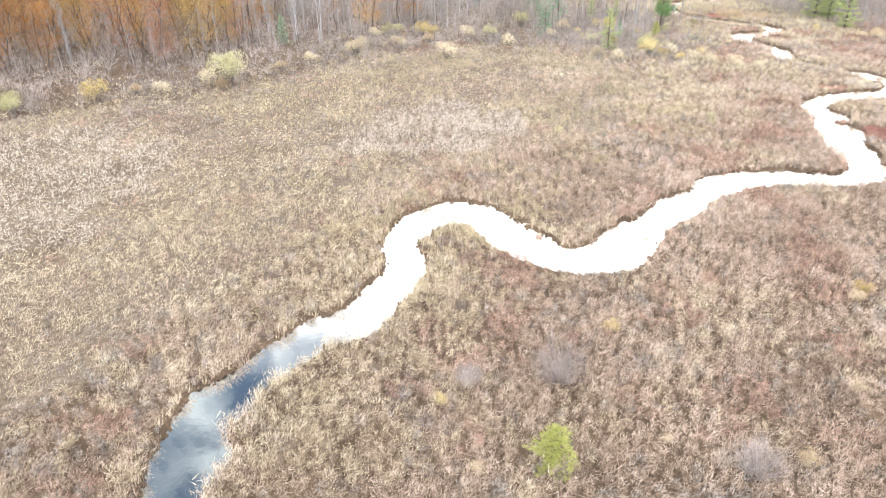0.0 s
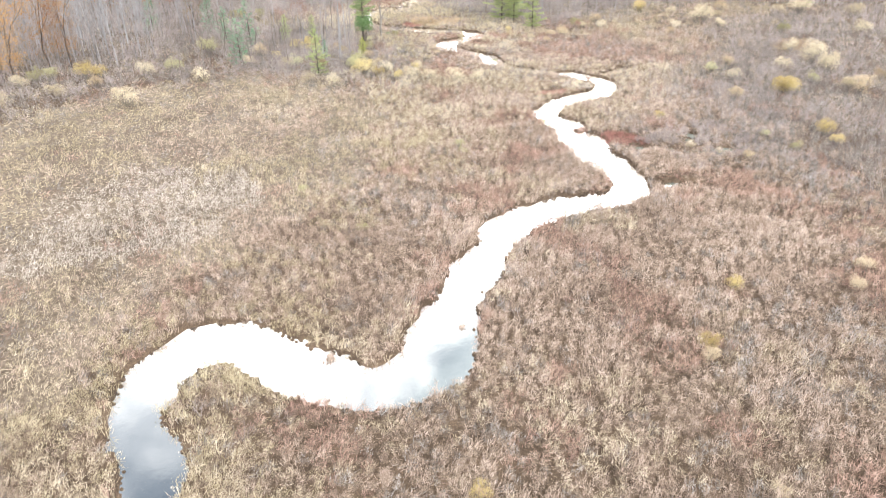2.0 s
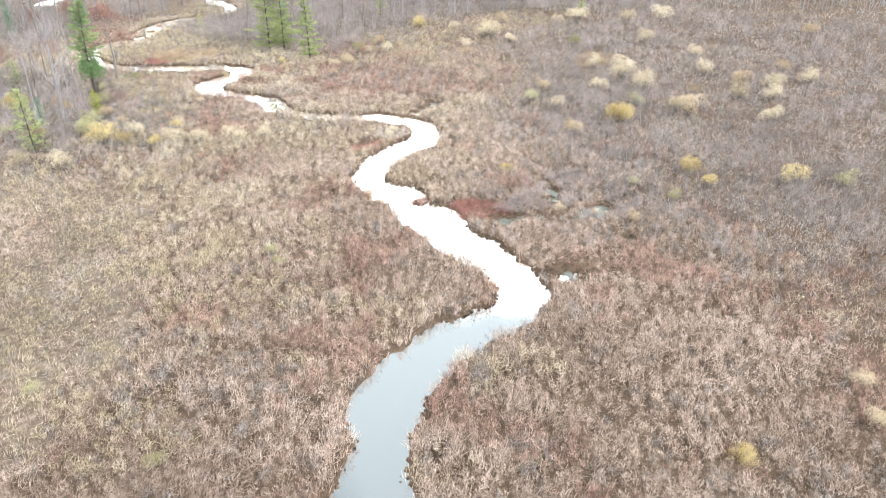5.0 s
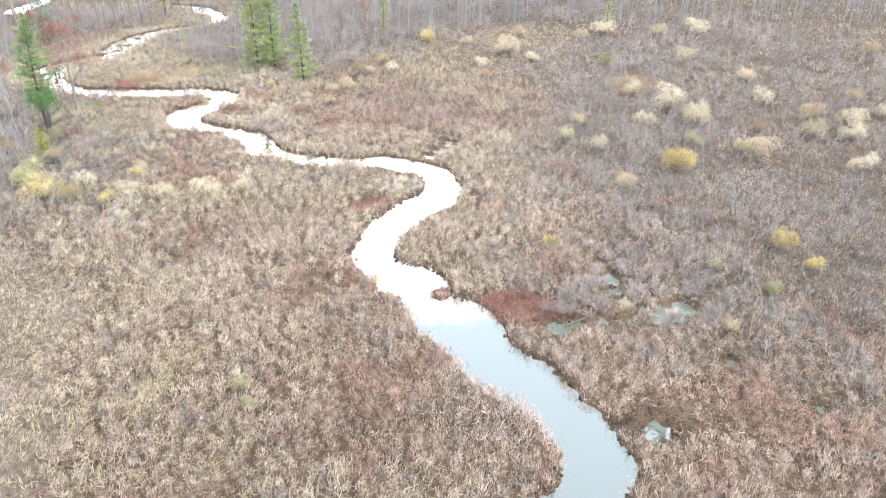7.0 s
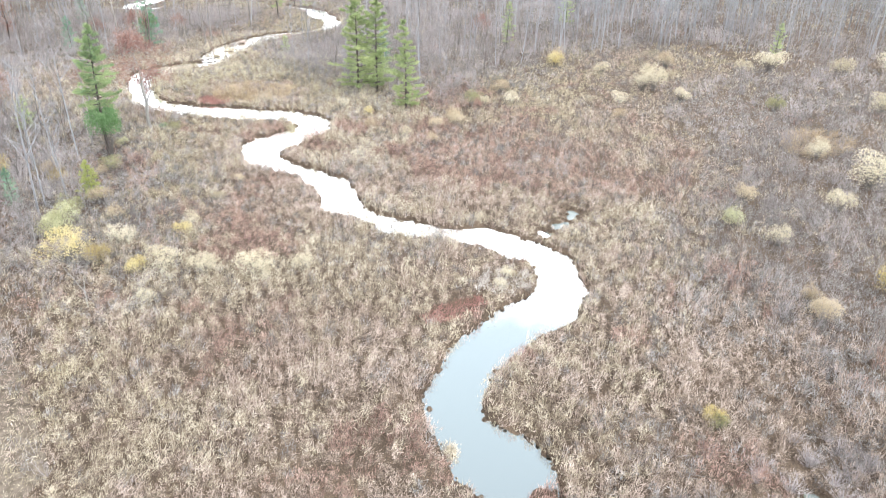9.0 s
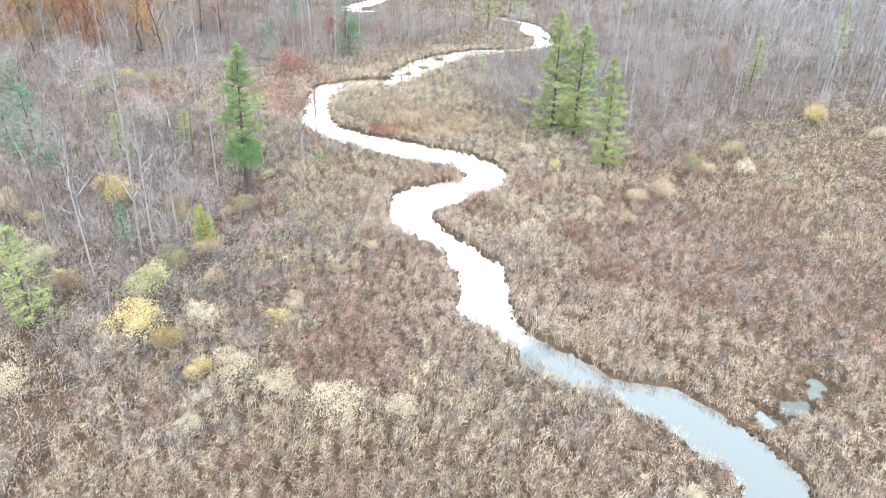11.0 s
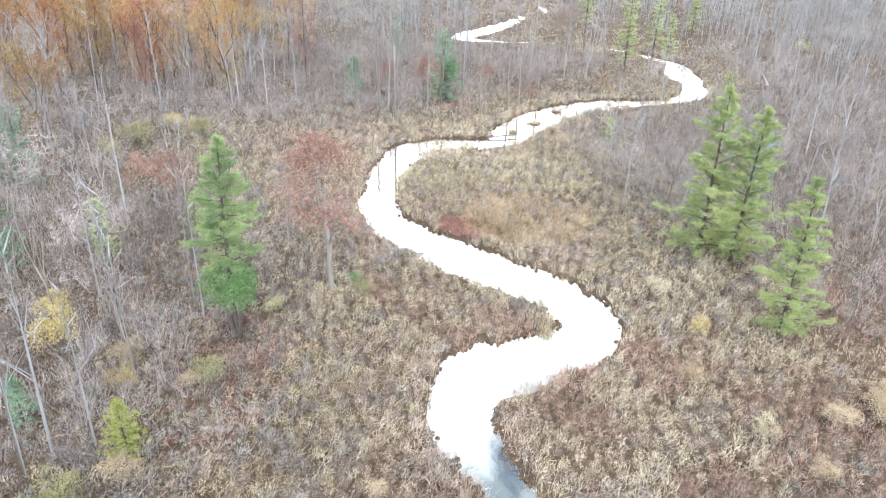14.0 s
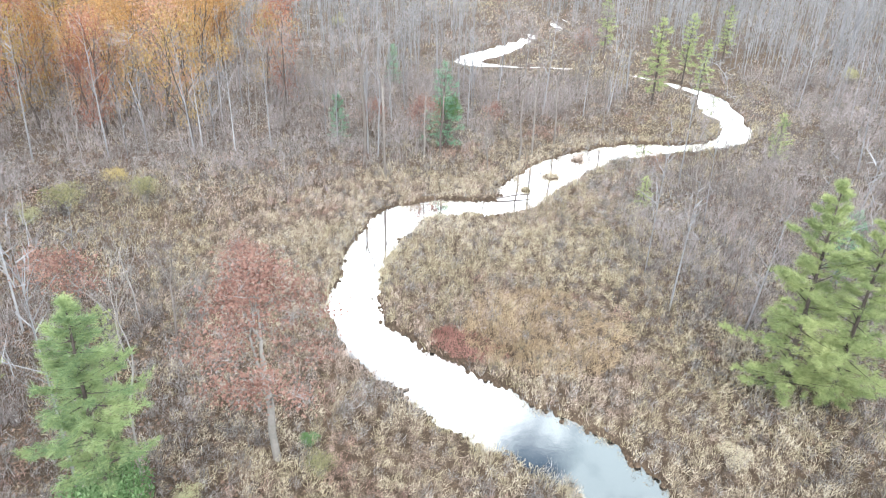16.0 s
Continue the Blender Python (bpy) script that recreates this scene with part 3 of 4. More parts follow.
def grow_marsh():
    gen = np.random.default_rng(11)
    gathered = {i: [] for i in range(len(KINDS))}
    domes, caps = [], []
    fields = (  # area, clumps per square metre, from and to (metres off the valley line), stalks, leaves, width, spread
        ((-45, 95, 12, 180), 3.3, -9.0, 23.0, 6, 34, 0.0185, 0.32),
        ((-65, 110, 12, 190), 2.6, 23.0, 38.0, 4, 20, 0.022, 0.42),
        ((-90, 140, 10, 240), 1.3, 38.0, 76.0, 3, 11, 0.036, 0.62),
        ((-50, 60, -25, 12), 0.8, -9.0, 60.0, 6, 10, 0.06, 0.7),
        ((-120, 250, 10, 300), 0.25, 76.0, 400.0, 3, 8, 0.1, 1.15),
    )
    extra = (  # the shores, and the low coloured sedges
        ((-40, 110, 12, 190), 5.0, 9, 12, 0.026, 0.42, "shore"),
        ((40, 110, 55, 152), 13.0, 7, 16, 0.024, 0.42, "sedge"),
    )
    for (x0, x1, y0, y1), dense, *span, stalks, leaves, width, spread, rule in [(*f, "field") for f in fields] + [(*e,) for e in extra]:
        x, y = jittered(x0, x1, y0, y1, dense, gen)
        s = shore(x, y)
        if rule == "field":
            d = valley(x, y) + 4 * (rough_field(x, y, 3, 61) - 0.5)
            keep = (s > 0.2) & (d >= span[0]) & (d < span[1])
        else:
            keep = (s > 0.02) & (s < 0.85) if rule == "shore" else s > 0.05
        keep &= ~(blob(x, y, 44.9, 58.9, 2.3, 1.5, -35) & (gen.random(len(x)) < 0.8))
        x, y, s = x[keep], y[keep], s[keep]
        kind = species(x, y, gen)
        u, v = strayed(x, gen), strayed(y, gen)
        thin = np.where(woods(u, v), 0.94, np.where(scrub(u, v), 0.96, 1.0))
        keep = (kind == 4) | (kind == 5) if rule == "sedge" else gen.random(len(x)) < thin
        x, y, s, kind = x[keep], y[keep], s[keep], kind[keep]
        swell = rough_field(x, y, 5.0, 31)
        tall = (0.8 + 0.4 * swell) * (0.62 + 0.5 * gen.random(len(x))) * ((0.48 + 1.0 * rough_field(x, y, 1.7, 33)) if rule != "field" or span[0] < 20 else (0.8 + 0.35 * rough_field(x, y, 1.7, 33)))
        tall = tall * np.where(kind == 4, 0.42, np.where(kind == 5, 0.75, np.where(kind == 3, 1.1, 1.0))) * (0.8 + 0.2 * step(0, 1.0, s))
        seep = np.full(len(x), 9.0)
        for px, py, r in POOLS:
            np.minimum(seep, np.hypot(x - px, y - py) - r, out=seep)
        tall = tall * (0.42 + 0.58 * step(0.3, 2.4, seep))
        z = ground_height(x, y)
        if rule == "field" and span[0] < 0:
            low = (s > 0.6) & (kind != 4) & (thin[keep] > 0.97)
            d, c = hummocks(x[low], y[low], z[low], tall[low] * 0.26, (0.3 + 0.16 * tall[low]) * spread / 0.42, gen)
            domes.append(d)
            caps.append(c)
        for i in gathered:
            pick = kind == i
            if pick.any():
                gathered[i].append(tufts(x[pick], y[pick], z[pick], tall[pick], gen, stalks, leaves, spread, width, 0 if rule != "field" else 6 if span[0] < 0 else 3 if span[0] < 30 else 5 if span[0] < 70 else 2))
    x, y = jittered(-40, 110, 12, 190, 9.0, gen)
    s = shore(x, y)
    keep = (s > -0.12) & (s < 0.3) & (rough_field(x, y, 3.5, 63) > 0.3)
    x, y = x[keep], y[keep]
    u, v = scatter(42, 48, 56.5, 61.5, 9.0, gen)
    flat = blob(u, v, 44.9, 58.9, 2.5, 1.7, -35) & (shore(u, v) > -0.1)
    x, y = np.append(x, u[flat]), np.append(y, v[flat])
    size = 0.05 + 0.14 * gen.random(len(x))
    d, c = hummocks(x, y, np.maximum(ground_height(x, y), -0.03), size * 1.1, size * 1.15, gen, 5)
    tagged(new("bank_clods", triangles_mesh("bank_clods", np.concatenate([d[:, [0, 1, 2]], d[:, [0, 2, 3]], c]), PEAT)), "dark wet clods of peat along the stream bank", "peat", kind="stuff")
    domes = np.concatenate(domes)
    mat_parts = [domes[:, [0, 1, 2]], domes[:, [0, 2, 3]], *caps]
    tagged(new("thatch", triangles_mesh("thatch", np.concatenate(mat_parts), THATCH)), "brown matted thatch hummocks under the dry grass", "thatch", kind="stuff")
    for i, (name, (mat, label)) in enumerate(KINDS.items()):
        me = triangles_mesh(name, np.concatenate(gathered[i]), mat)
        tagged(new(name, me), label, "marsh grass", kind="stuff")


grow_marsh()


def lay_sedge_mats():
    """The felted sedge under the open meadows away from the stream: a low uneven blanket."""
    gen = np.random.default_rng(23)
    xs, ys = np.arange(-100, 30, 1.3), np.arange(12, 125, 1.3)
    x, y = np.meshgrid(xs, ys, indexing="ij")
    z = ground_height(x, y) + 0.05 + 0.14 * rough_field(x, y, 2.0, 71) + 0.06 * gen.random(x.shape)
    d = valley(x, y) + 3 * (rough_field(x, y, 3, 61) - 0.5)
    open_land = (d > 22) & (shore(x, y) > 1.5) & ~(woods(x.ravel(), y.ravel()) | scrub(x.ravel(), y.ravel())).reshape(x.shape)
    z = np.where(open_land, z, z - 0.4)
    p = np.stack([x, y, z], -1)
    quads = np.stack([p[:-1, :-1], p[1:, :-1], p[1:, 1:], p[:-1, 1:]], 2)
    use = open_land[:-1, :-1] | open_land[1:, :-1] | open_land[1:, 1:] | open_land[:-1, 1:]
    me = triangles_mesh("sedge_mat", quads[use], SEDGEMAT, 4)
    tagged(new("sedge_mat", me), "felted tan sedge lying under the meadow grass", "matted sedge", kind="stuff")


lay_sedge_mats()


# ---- bare scrub ----
def bush_twigs(x, y, z, tall, wide, gen, count, width):
    """Bare bushes: twigs that fan out of one foot, with finer ones off their ends."""
    n = len(x)
    c = np.repeat(np.stack([x, y, z], 1), count, 0)
    k = n * count
    h, w = np.repeat(tall, count), np.repeat(wide, count)
    a, r = gen.random(k) * 2 * np.pi, np.sqrt(gen.random(k))
    tip = c + np.stack([np.cos(a) * r * w, np.sin(a) * r * w, h * (1 - 0.45 * r * r) * (0.75 + 0.3 * gen.random(k))], 1)
    foot = c + (tip - c) * np.array([0.12, 0.12, 0.0])
    made = [slivers(foot, tip, width * (0.8 + 0.5 * gen.random(k)), gen)]
    for _ in range(2):
        mid = foot + (tip - foot) * (0.5 + 0.45 * gen.random((k, 1)))
        end = mid + (unit(tip - foot) * 0.6 + turned(k, gen, -10, 70)) * (0.22 * h * (0.6 + 0.7 * gen.random(k)))[:, None]
        made.append(slivers(mid, end, width * 0.8, gen))
    return np.concatenate(made)


def grow_scrub():
    gen = np.random.default_rng(13)
    made = []
    for (x0, x1, y0, y1), dense, near, far, count, width in (((-60, 125, 15, 215), 0.7, 0.8, 34, 18, 0.02), ((-80, 165, 15, 240), 0.34, 34, 300, 12, 0.042)):
        x, y = scatter(x0, x1, y0, y1, dense, gen)
        s = shore(x, y)
        f = rough_field(x, y, 6, 41)
        u, v = strayed(x, gen), strayed(y, gen)
        chance = np.where(woods(u, v), 0.8, np.where(scrub(u, v), 0.85, np.where(f > 0.78, 0.3, 0.02)))
        keep = (s > near) & (s < far) & (gen.random(len(x)) < chance)
        x, y = x[keep], y[keep]
        tall = (1.0 + 1.2 * gen.random(len(x))) * (0.8 + 0.5 * rough_field(x, y, 9, 42)) * np.where(woods(x, y), 1.55, np.where(scrub(x, y), 1.05, 0.75))
        made.append(bush_twigs(x, y, ground_height(x, y), tall, tall * (0.45 + 0.25 * gen.random(len(x))), gen, count, width))
    x, y = np.array([6.3, 14.5, 1.3]), np.array([30.3, 23.2, 30.0])
    made.append(bush_twigs(x, y, ground_height(x, y), np.array([2.6, 2.0, 1.5]), np.array([1.9, 1.5, 0.9]), gen, 420, 0.017))
    x, y = scatter(48.5, 60, 60.5, 72, 0.55, gen)
    keep = shore(x, y) > 0.15
    x, y = x[keep], y[keep]
    tall = 0.7 + 0.6 * gen.random(len(x))
    made.append(bush_twigs(x, y, ground_height(x, y), tall, tall * 0.75, gen, 60, 0.022))
    me = triangles_mesh("bare_scrub", np.concatenate(made), TWIG)
    tagged(new("bare_scrub", me), "leafless grey brown scrub bushes in the marsh", "scrub", kind="stuff")


grow_scrub()


def strew_leaf_litter():
    """Fallen leaves on the floor of the brush and the near woods."""
    gen = np.random.default_rng(29)
    x, y = np.concatenate([scatter(14, 52, 100, 182, 14.0, gen), scatter(64, 92, 112, 172, 9.0, gen)], 1)
    u, v = strayed(x, gen), strayed(y, gen)
    keep = (scrub(u, v) | woods(u, v)) & (shore(x, y) > 0.5)
    x, y = x[keep], y[keep]
    n = len(x)
    c = np.stack([x, y, ground_height(x, y) + 0.02 + 0.2 * gen.random(n) ** 2], 1)
    a, size = gen.random(n) * 6.283, 0.06 + 0.09 * gen.random(n)
    quads = np.stack([c + np.stack([np.cos(a + k) * size * r, np.sin(a + k) * size * r, 0.04 * gen.normal(size=n)], 1) for k, r in ((0, 1.2), (1.57, 0.7), (3.14, 1.0), (4.71, 0.7))], 1)
    tagged(new("leaf_litter", triangles_mesh("leaf_litter", quads, FALLEN, 4)), "brown and russet fallen leaves under the brush", "leaf litter", kind="stuff")


strew_leaf_litter()


# ---- trees and shrubs ----
def ground_at(x, y):
    return float(ground_height(np.array([x]), np.array([y]))[0])


def set_down(first, m_list):
    """Puts a finished thing at the first place and copies of it at the rest. Rows: x, y, turn, size, stretch, lean."""
    for i, (x, y, turn, size, tall, lean) in enumerate(m_list):
        m = pose(x, y, ground_at(x, y) - 0.06, lean, 0, turn) @ Matrix.Diagonal((size, size, size * tall, 1))
        if i < len(m_list) - 1:
            copy_thing(first, m)
        else:
            first.matrix_basis = m


def conifer(name, label, seed, tall, wide, needles, bare=0.12, whorls=16, tufts_each=11, blades=7, length=0.36, droop=0.0, fullness=1.0, bark=DARKBARK, single=False, thin=0.13):
    """A conifer: straight trunk, whorls of limbs, and sprays of needles along the outer part of each limb."""
    gen = np.random.default_rng(seed)
    tree = thing(name, label, "tree")
    trunk, boughs = Limbs(), []
    bend = gen.normal(size=2) * 0.012 * tall
    line = lambda h: np.array([bend[0] * (h / tall) ** 2, bend[1] * (h / tall) ** 2, h])
    hs = np.linspace(0, tall * 0.985, 8)
    trunk.add([line(h) for h in hs], [0.013 * tall * (1 - 0.93 * h / tall) + 0.008 for h in hs], 7)
    for i in range(whorls):
        u = i / (whorls - 1)
        h = tall * (bare + (0.97 - bare) * u)
        reach = (wide * (1 - u) ** 0.68 * (0.55 + 0.45 * min(1, u / 0.18 + 0.3)) + 0.12) * (0.72 + 0.45 * gen.random())
        spin = gen.random() * 6.28
        count = 5 if u < 0.85 else 4
        for k in range(count):
            if gen.random() > fullness:
                continue
            a = spin + 6.283 * k / count + gen.normal() * 0.22
            r = reach * (0.5 + 0.68 * gen.random())
            rise = 0.05 - droop + 0.36 * u + 0.1 * gen.normal()
            d = np.array([math.cos(a), math.sin(a), rise])
            base = line(h) + np.array([0, 0, gen.normal() * 0.1])
            ends = [base, base + d * r * 0.55, base + d * r + np.array([0, 0, 0.10 * r])]
            limb = Limbs()
            limb.add(ends, [0.004 * tall * (1 - u * 0.7) + 0.004, 0.014, 0.005], 3)
            n = max(3, int(tufts_each * (0.35 + 0.65 * r / wide)))
            f = 0.16 + 0.86 * gen.random(n) ** 0.8
            at = base + d * r * f[:, None]
            at[:, 2] += 0.10 * r * np.clip(f - 0.55, 0, 1)
            side = np.array([-math.sin(a), math.cos(a), 0])
            at += side * (gen.normal(size=n) * 0.17 * r * (1.25 - f))[:, None] + gen.normal(size=(n, 3)) * 0.05
            way = d * 0.75 + turned(n, gen, -12, 28) * 0.7
            way = np.repeat(way, blades, 0) + gen.normal(size=(n * blades, 3)) * np.array([0.6, 0.6, 0.4])
            at = np.repeat(at, blades, 0) + gen.normal(size=(n * blades, 3)) * 0.05
            spray = slivers(at, at + unit(way) * (length * (0.6 + 0.6 * gen.random(n * blades)))[:, None], length * thin, gen)
            boughs.append((limb, spray))
    part("trunk", trunk.mesh("trunk", bark), tree, "dark straight trunk")
    if single:
        for limb, spray in boughs:
            ob = part("bough", limb.mesh("bough", bark), tree)
            tagged(part("needles", triangles_mesh("needles", spray, needles), ob), kind="stuff")
        return tree
    wood = Limbs()
    for limb, _ in boughs:
        start = len(wood.v)
        wood.v += limb.v
        wood.f += [tuple(i + start for i in f) for f in limb.f]
    tagged(part("branchwork", wood.mesh("branchwork", bark), tree), kind="stuff")
    part("crown", triangles_mesh("crown", np.concatenate([spray for _, spray in boughs]), needles), tree)
    return tree


def branched(gen, limbs, tips, p, d, length, r, depth, spread, sides=5, kinks=3, upward=0.25):
    """Grows one limb and its forks; gathers the places where twigs and leaves sit."""
    pts, q, v = [np.array(p)], np.array(p, float), np.array(d, float)
    for _ in range(kinks):
        v = unit(v + gen.normal(size=3) * 0.13 + np.array([0, 0, upward * 0.25]))
        q = q + v * length / kinks
        pts.append(q)
    limbs.add(pts, np.linspace(r, r * 0.55, kinks + 1), sides)
    if depth == 0:
        tips.extend(pts[1:])
        return
    for k in range(2 if depth > 1 else 3):
        axis_v = unit(np.cross(v, gen.normal(size=3)))
        w = unit(v + axis_v * spread * (0.6 + 0.6 * gen.random()) + np.array([0, 0, upward * 0.4]))
        at = pts[-1] if k < 2 else pts[-2]
        branched(gen, limbs, tips, at, w, length * (0.62 + 0.2 * gen.random()), r * 0.55, depth - 1, spread, max(3, sides - 1), 2 if depth < 3 else kinks, upward)


def leafy_tree(name, label, seed, tall, clear, leaves, per_tip, leaf, haze, depth=4, spread=0.62, bark=BARK, radius=0.011, trunk_label="grey trunk", twig=0.02, twigs=6, low_leaves=0, crown_fill=0):
    """A broad-leaved tree; with per_tip 0 it is bare, with fine twigs alone."""
    gen = np.random.default_rng(seed)
    tree = thing(name, label, "tree")
    trunk, limbs, tips = Limbs(), Limbs(), []
    hs = np.linspace(0, clear * tall, 4)
    off = gen.normal(size=(4, 2)) * 0.006 * tall * np.arange(4)[:, None]
    pts = [np.array([o[0], o[1], h]) for o, h in zip(off, hs)]
    r = radius * tall
    trunk.add(pts, np.linspace(r * 1.15, r * 0.8, 4), 7)
    rest = tall * (1 - clear)
    for k in range(3):
        a = 2.1 * k + gen.random()
        d = unit(np.array([math.cos(a) * spread * 0.7, math.sin(a) * spread * 0.7, 1.0])) if k else np.array([0.05, 0, 1.0])
        branched(gen, limbs, tips, pts[-1] if k < 2 else pts[-2], d, rest * 0.36, r * (0.75 if k == 0 else 0.5), depth - 1, spread)
    tips = np.array(tips)
    offset = len(trunk.v)
    trunk.v += limbs.v
    trunk.f += [tuple(i + offset for i in f) for f in limbs.f]
    part("trunk", trunk.mesh("trunk", bark), tree, trunk_label)
    if crown_fill:
        d = turned(crown_fill, gen, -50, 90) * (0.45 + 0.55 * gen.random(crown_fill) ** 0.5)[:, None]
        tips = np.concatenate([tips[::2], np.array([0, 0, 0.72 * tall]) + d * np.array([0.27, 0.27, 0.25]) * tall])
    if low_leaves:
        n = low_leaves
        h = 0.16 + 0.74 * gen.random(n)
        a = gen.random(n) * 6.283
        wide = tall * 0.16 * (0.5 + 0.5 * np.sin(h * 3.14)) * np.sqrt(gen.random(n))
        tips = np.concatenate([tips, np.stack([np.cos(a) * wide, np.sin(a) * wide, h * tall], 1)])
    if twigs:
        at = np.repeat(tips, twigs, 0)
        way = unit(turned(len(at), gen, -5, 80))
        tagged(part("twig_haze", triangles_mesh("twig_haze", slivers(at, at + way * (0.07 * tall * (0.4 + 0.8 * gen.random(len(at))))[:, None], twig, gen), TWIG if bark is not DEADWOOD else DEADWOOD), tree), kind="stuff")
    if per_tip:
        at = np.repeat(tips, per_tip, 0) + gen.normal(size=(len(tips) * per_tip, 3)) * haze
        part("crown", triangles_mesh("crown", slivers(at, at + turned(len(at), gen, -60, 60) * (leaf * (0.7 + 0.6 * gen.random(len(at))))[:, None], leaf * 0.85, gen), leaves), tree)
    return tree


def leafy_shrub(name, label, seed, leaves, count=520, tall=2.0, wide=1.15, leaf=0.14, domes=5, low=0.36):
    """A rounded shrub of several stems with leaf clumps of uneven outline."""
    gen = np.random.default_rng(seed)
    shrub = thing(name, label, "shrub")
    stems, at = Limbs(), []
    for k in range(domes):
        a, r = 6.283 * k / domes + gen.random(), wide * (0.25 + 0.45 * gen.random())
        c = np.array([math.cos(a) * r, math.sin(a) * r, tall * (low + (0.78 - low) * gen.random())])
        for _ in range(3):
            e = c + gen.normal(size=3) * 0.18
            stems.add([(e[0] * 0.08, e[1] * 0.08, 0), e * np.array([0.5, 0.5, 0.6]), e], [0.03, 0.02, 0.008], 3)
        n = count // domes
        d = turned(n, gen, -35, 90)
        at.append(c + d * (wide * 0.5 * (0.5 + 0.55 * gen.random(n) ** 0.6))[:, None] * np.array([1, 1, 0.95]))
    at = np.concatenate(at)
    at += gen.normal(size=at.shape) * 0.05
    part("stem", stems.mesh("stem", BARK), shrub, "thin grey stems")
    part("foliage", triangles_mesh("foliage", slivers(at, at + turned(len(at), gen, -20, 75) * (leaf * (0.7 + 0.7 * gen.random(len(at))))[:, None], leaf * 0.8, gen), leaves), shrub)
    return shrub


# the tall pines beside the stream
set_down(conifer("pine_tree", "tall slender green white pine with open whorls", 3, 12.8, 2.35, GREENPINE, bare=0.42, whorls=16, tufts_each=38, blades=18, length=0.30, fullness=0.85, single=True, thin=0.068), [(41.0, 132.0, 20, 1, 1, 0)])
set_down(conifer("pine_tree", "tall bushy yellow-green white pine in a pair", 4, 13.2, 3.7, PINE, bare=0.1, whorls=17, tufts_each=58, blades=19, length=0.32, fullness=0.95, single=True, thin=0.068), [(73.3, 139.4, 0, 1, 1, 0)])
set_down(conifer("pine_tree", "bushy yellow-green white pine close beside another", 5, 12.0, 3.3, PINE, bare=0.1, whorls=15, tufts_each=56, blades=19, length=0.32, fullness=0.95, single=True, thin=0.068), [(75.6, 138.6, 40, 1, 1, 0)])
set_down(conifer("pine_tree", "narrow yellow-green white pine among grey brush", 6, 10.8, 2.7, PINE, bare=0.1, whorls=14, tufts_each=42, blades=18, length=0.31, fullness=0.88, single=True, thin=0.068), [(73.8, 129.0, 80, 1, 1, 0)])
# farther pines
far_pine = conifer("pine_tree", "green white pine at the edge of the far woods", 8, 11, 2.5, PINE, bare=0.18, whorls=14, tufts_each=12, blades=6, length=0.5, fullness=0.85)
set_down(far_pine, [(89.0, 198.8, 0, 1.05, 1, 0), (98.5, 211, 70, 0.95, 1, 0), (112.5, 226.7, 200, 0.85, 1, 0), (97.6, 203.4, 140, 0.75, 1, 0), (92.7, 231, 20, 1.05, 1, 0), (128, 156, 250, 0.9, 1, 0),
                    (108, 150, 120, 0.7, 1, 0), (135, 118, 60, 0.6, 1, 0)])
small_pine = conifer("young_pine", "small soft green young pine in the brush", 9, 5.2, 1.6, PINE, bare=0.1, whorls=11, tufts_each=9, blades=6, length=0.34)
set_down(small_pine, [(94.5, 177.5, 0, 1, 1, 0), (75.4, 165.8, 80, 0.62, 1, 0), (30.2, 143, 10, 0.9, 1, 0), (36, 146, 150, 0.75, 1, 0), (27.5, 114.8, 30, 1.3, 1, 0)])
blue_pine = conifer("spruce_tree", "blue-green conifer in the leafless woods", 10, 6.5, 2.0, SPRUCE, bare=0.06, whorls=13, tufts_each=10, blades=6, length=0.4)
set_down(blue_pine, [(23.5, 141.6, 0, 1.25, 1, 0), (-27.6, 124.2, 50, 0.8, 1, 0), (48, 185.6, 110, 0.85, 1, 0), (59.3, 183.4, 200, 1.4, 1, 0), (31.8, 125, 260, 0.5, 1, 0), (19, 128, 20, 1.1, 1, 0), (9.8, 166, 140, 1.1, 1.1, 0), (19.3, 157, 60, 1.2, 1, 0), (20.3, 146.5, 300, 1.0, 1, 0),
                     (85, 152, 90, 0.9, 1, 0), (55, 211, 60, 0.9, 1, 0)])
larch = conifer("young_larch", "small yellow-green feathery larch standing in the marsh", 12, 3.5, 1.35, LARCH, bare=0.06, whorls=13, tufts_each=14, blades=8, length=0.26, droop=0.05)
set_down(larch, [(37.4, 122.5, 90, 0.8, 1.25, 0), (5.1, 23.9, 0, 0.95, 0.8, 0)])
# ivy round a trunk and a green clump under the pine
clump = leafy_shrub("evergreen_shrub", "dense glossy green evergreen clump below a pine", 14, IVY, count=7000, tall=5.0, wide=2.0, leaf=0.115, domes=12, low=0.56)
set_down(clump, [(41.2, 131.7, 0, 0.84, 1.3, 0), (60, 185.2, 40, 0.75, 1.4, 0), (48, 138, 80, 0.25, 0.7, 0)])

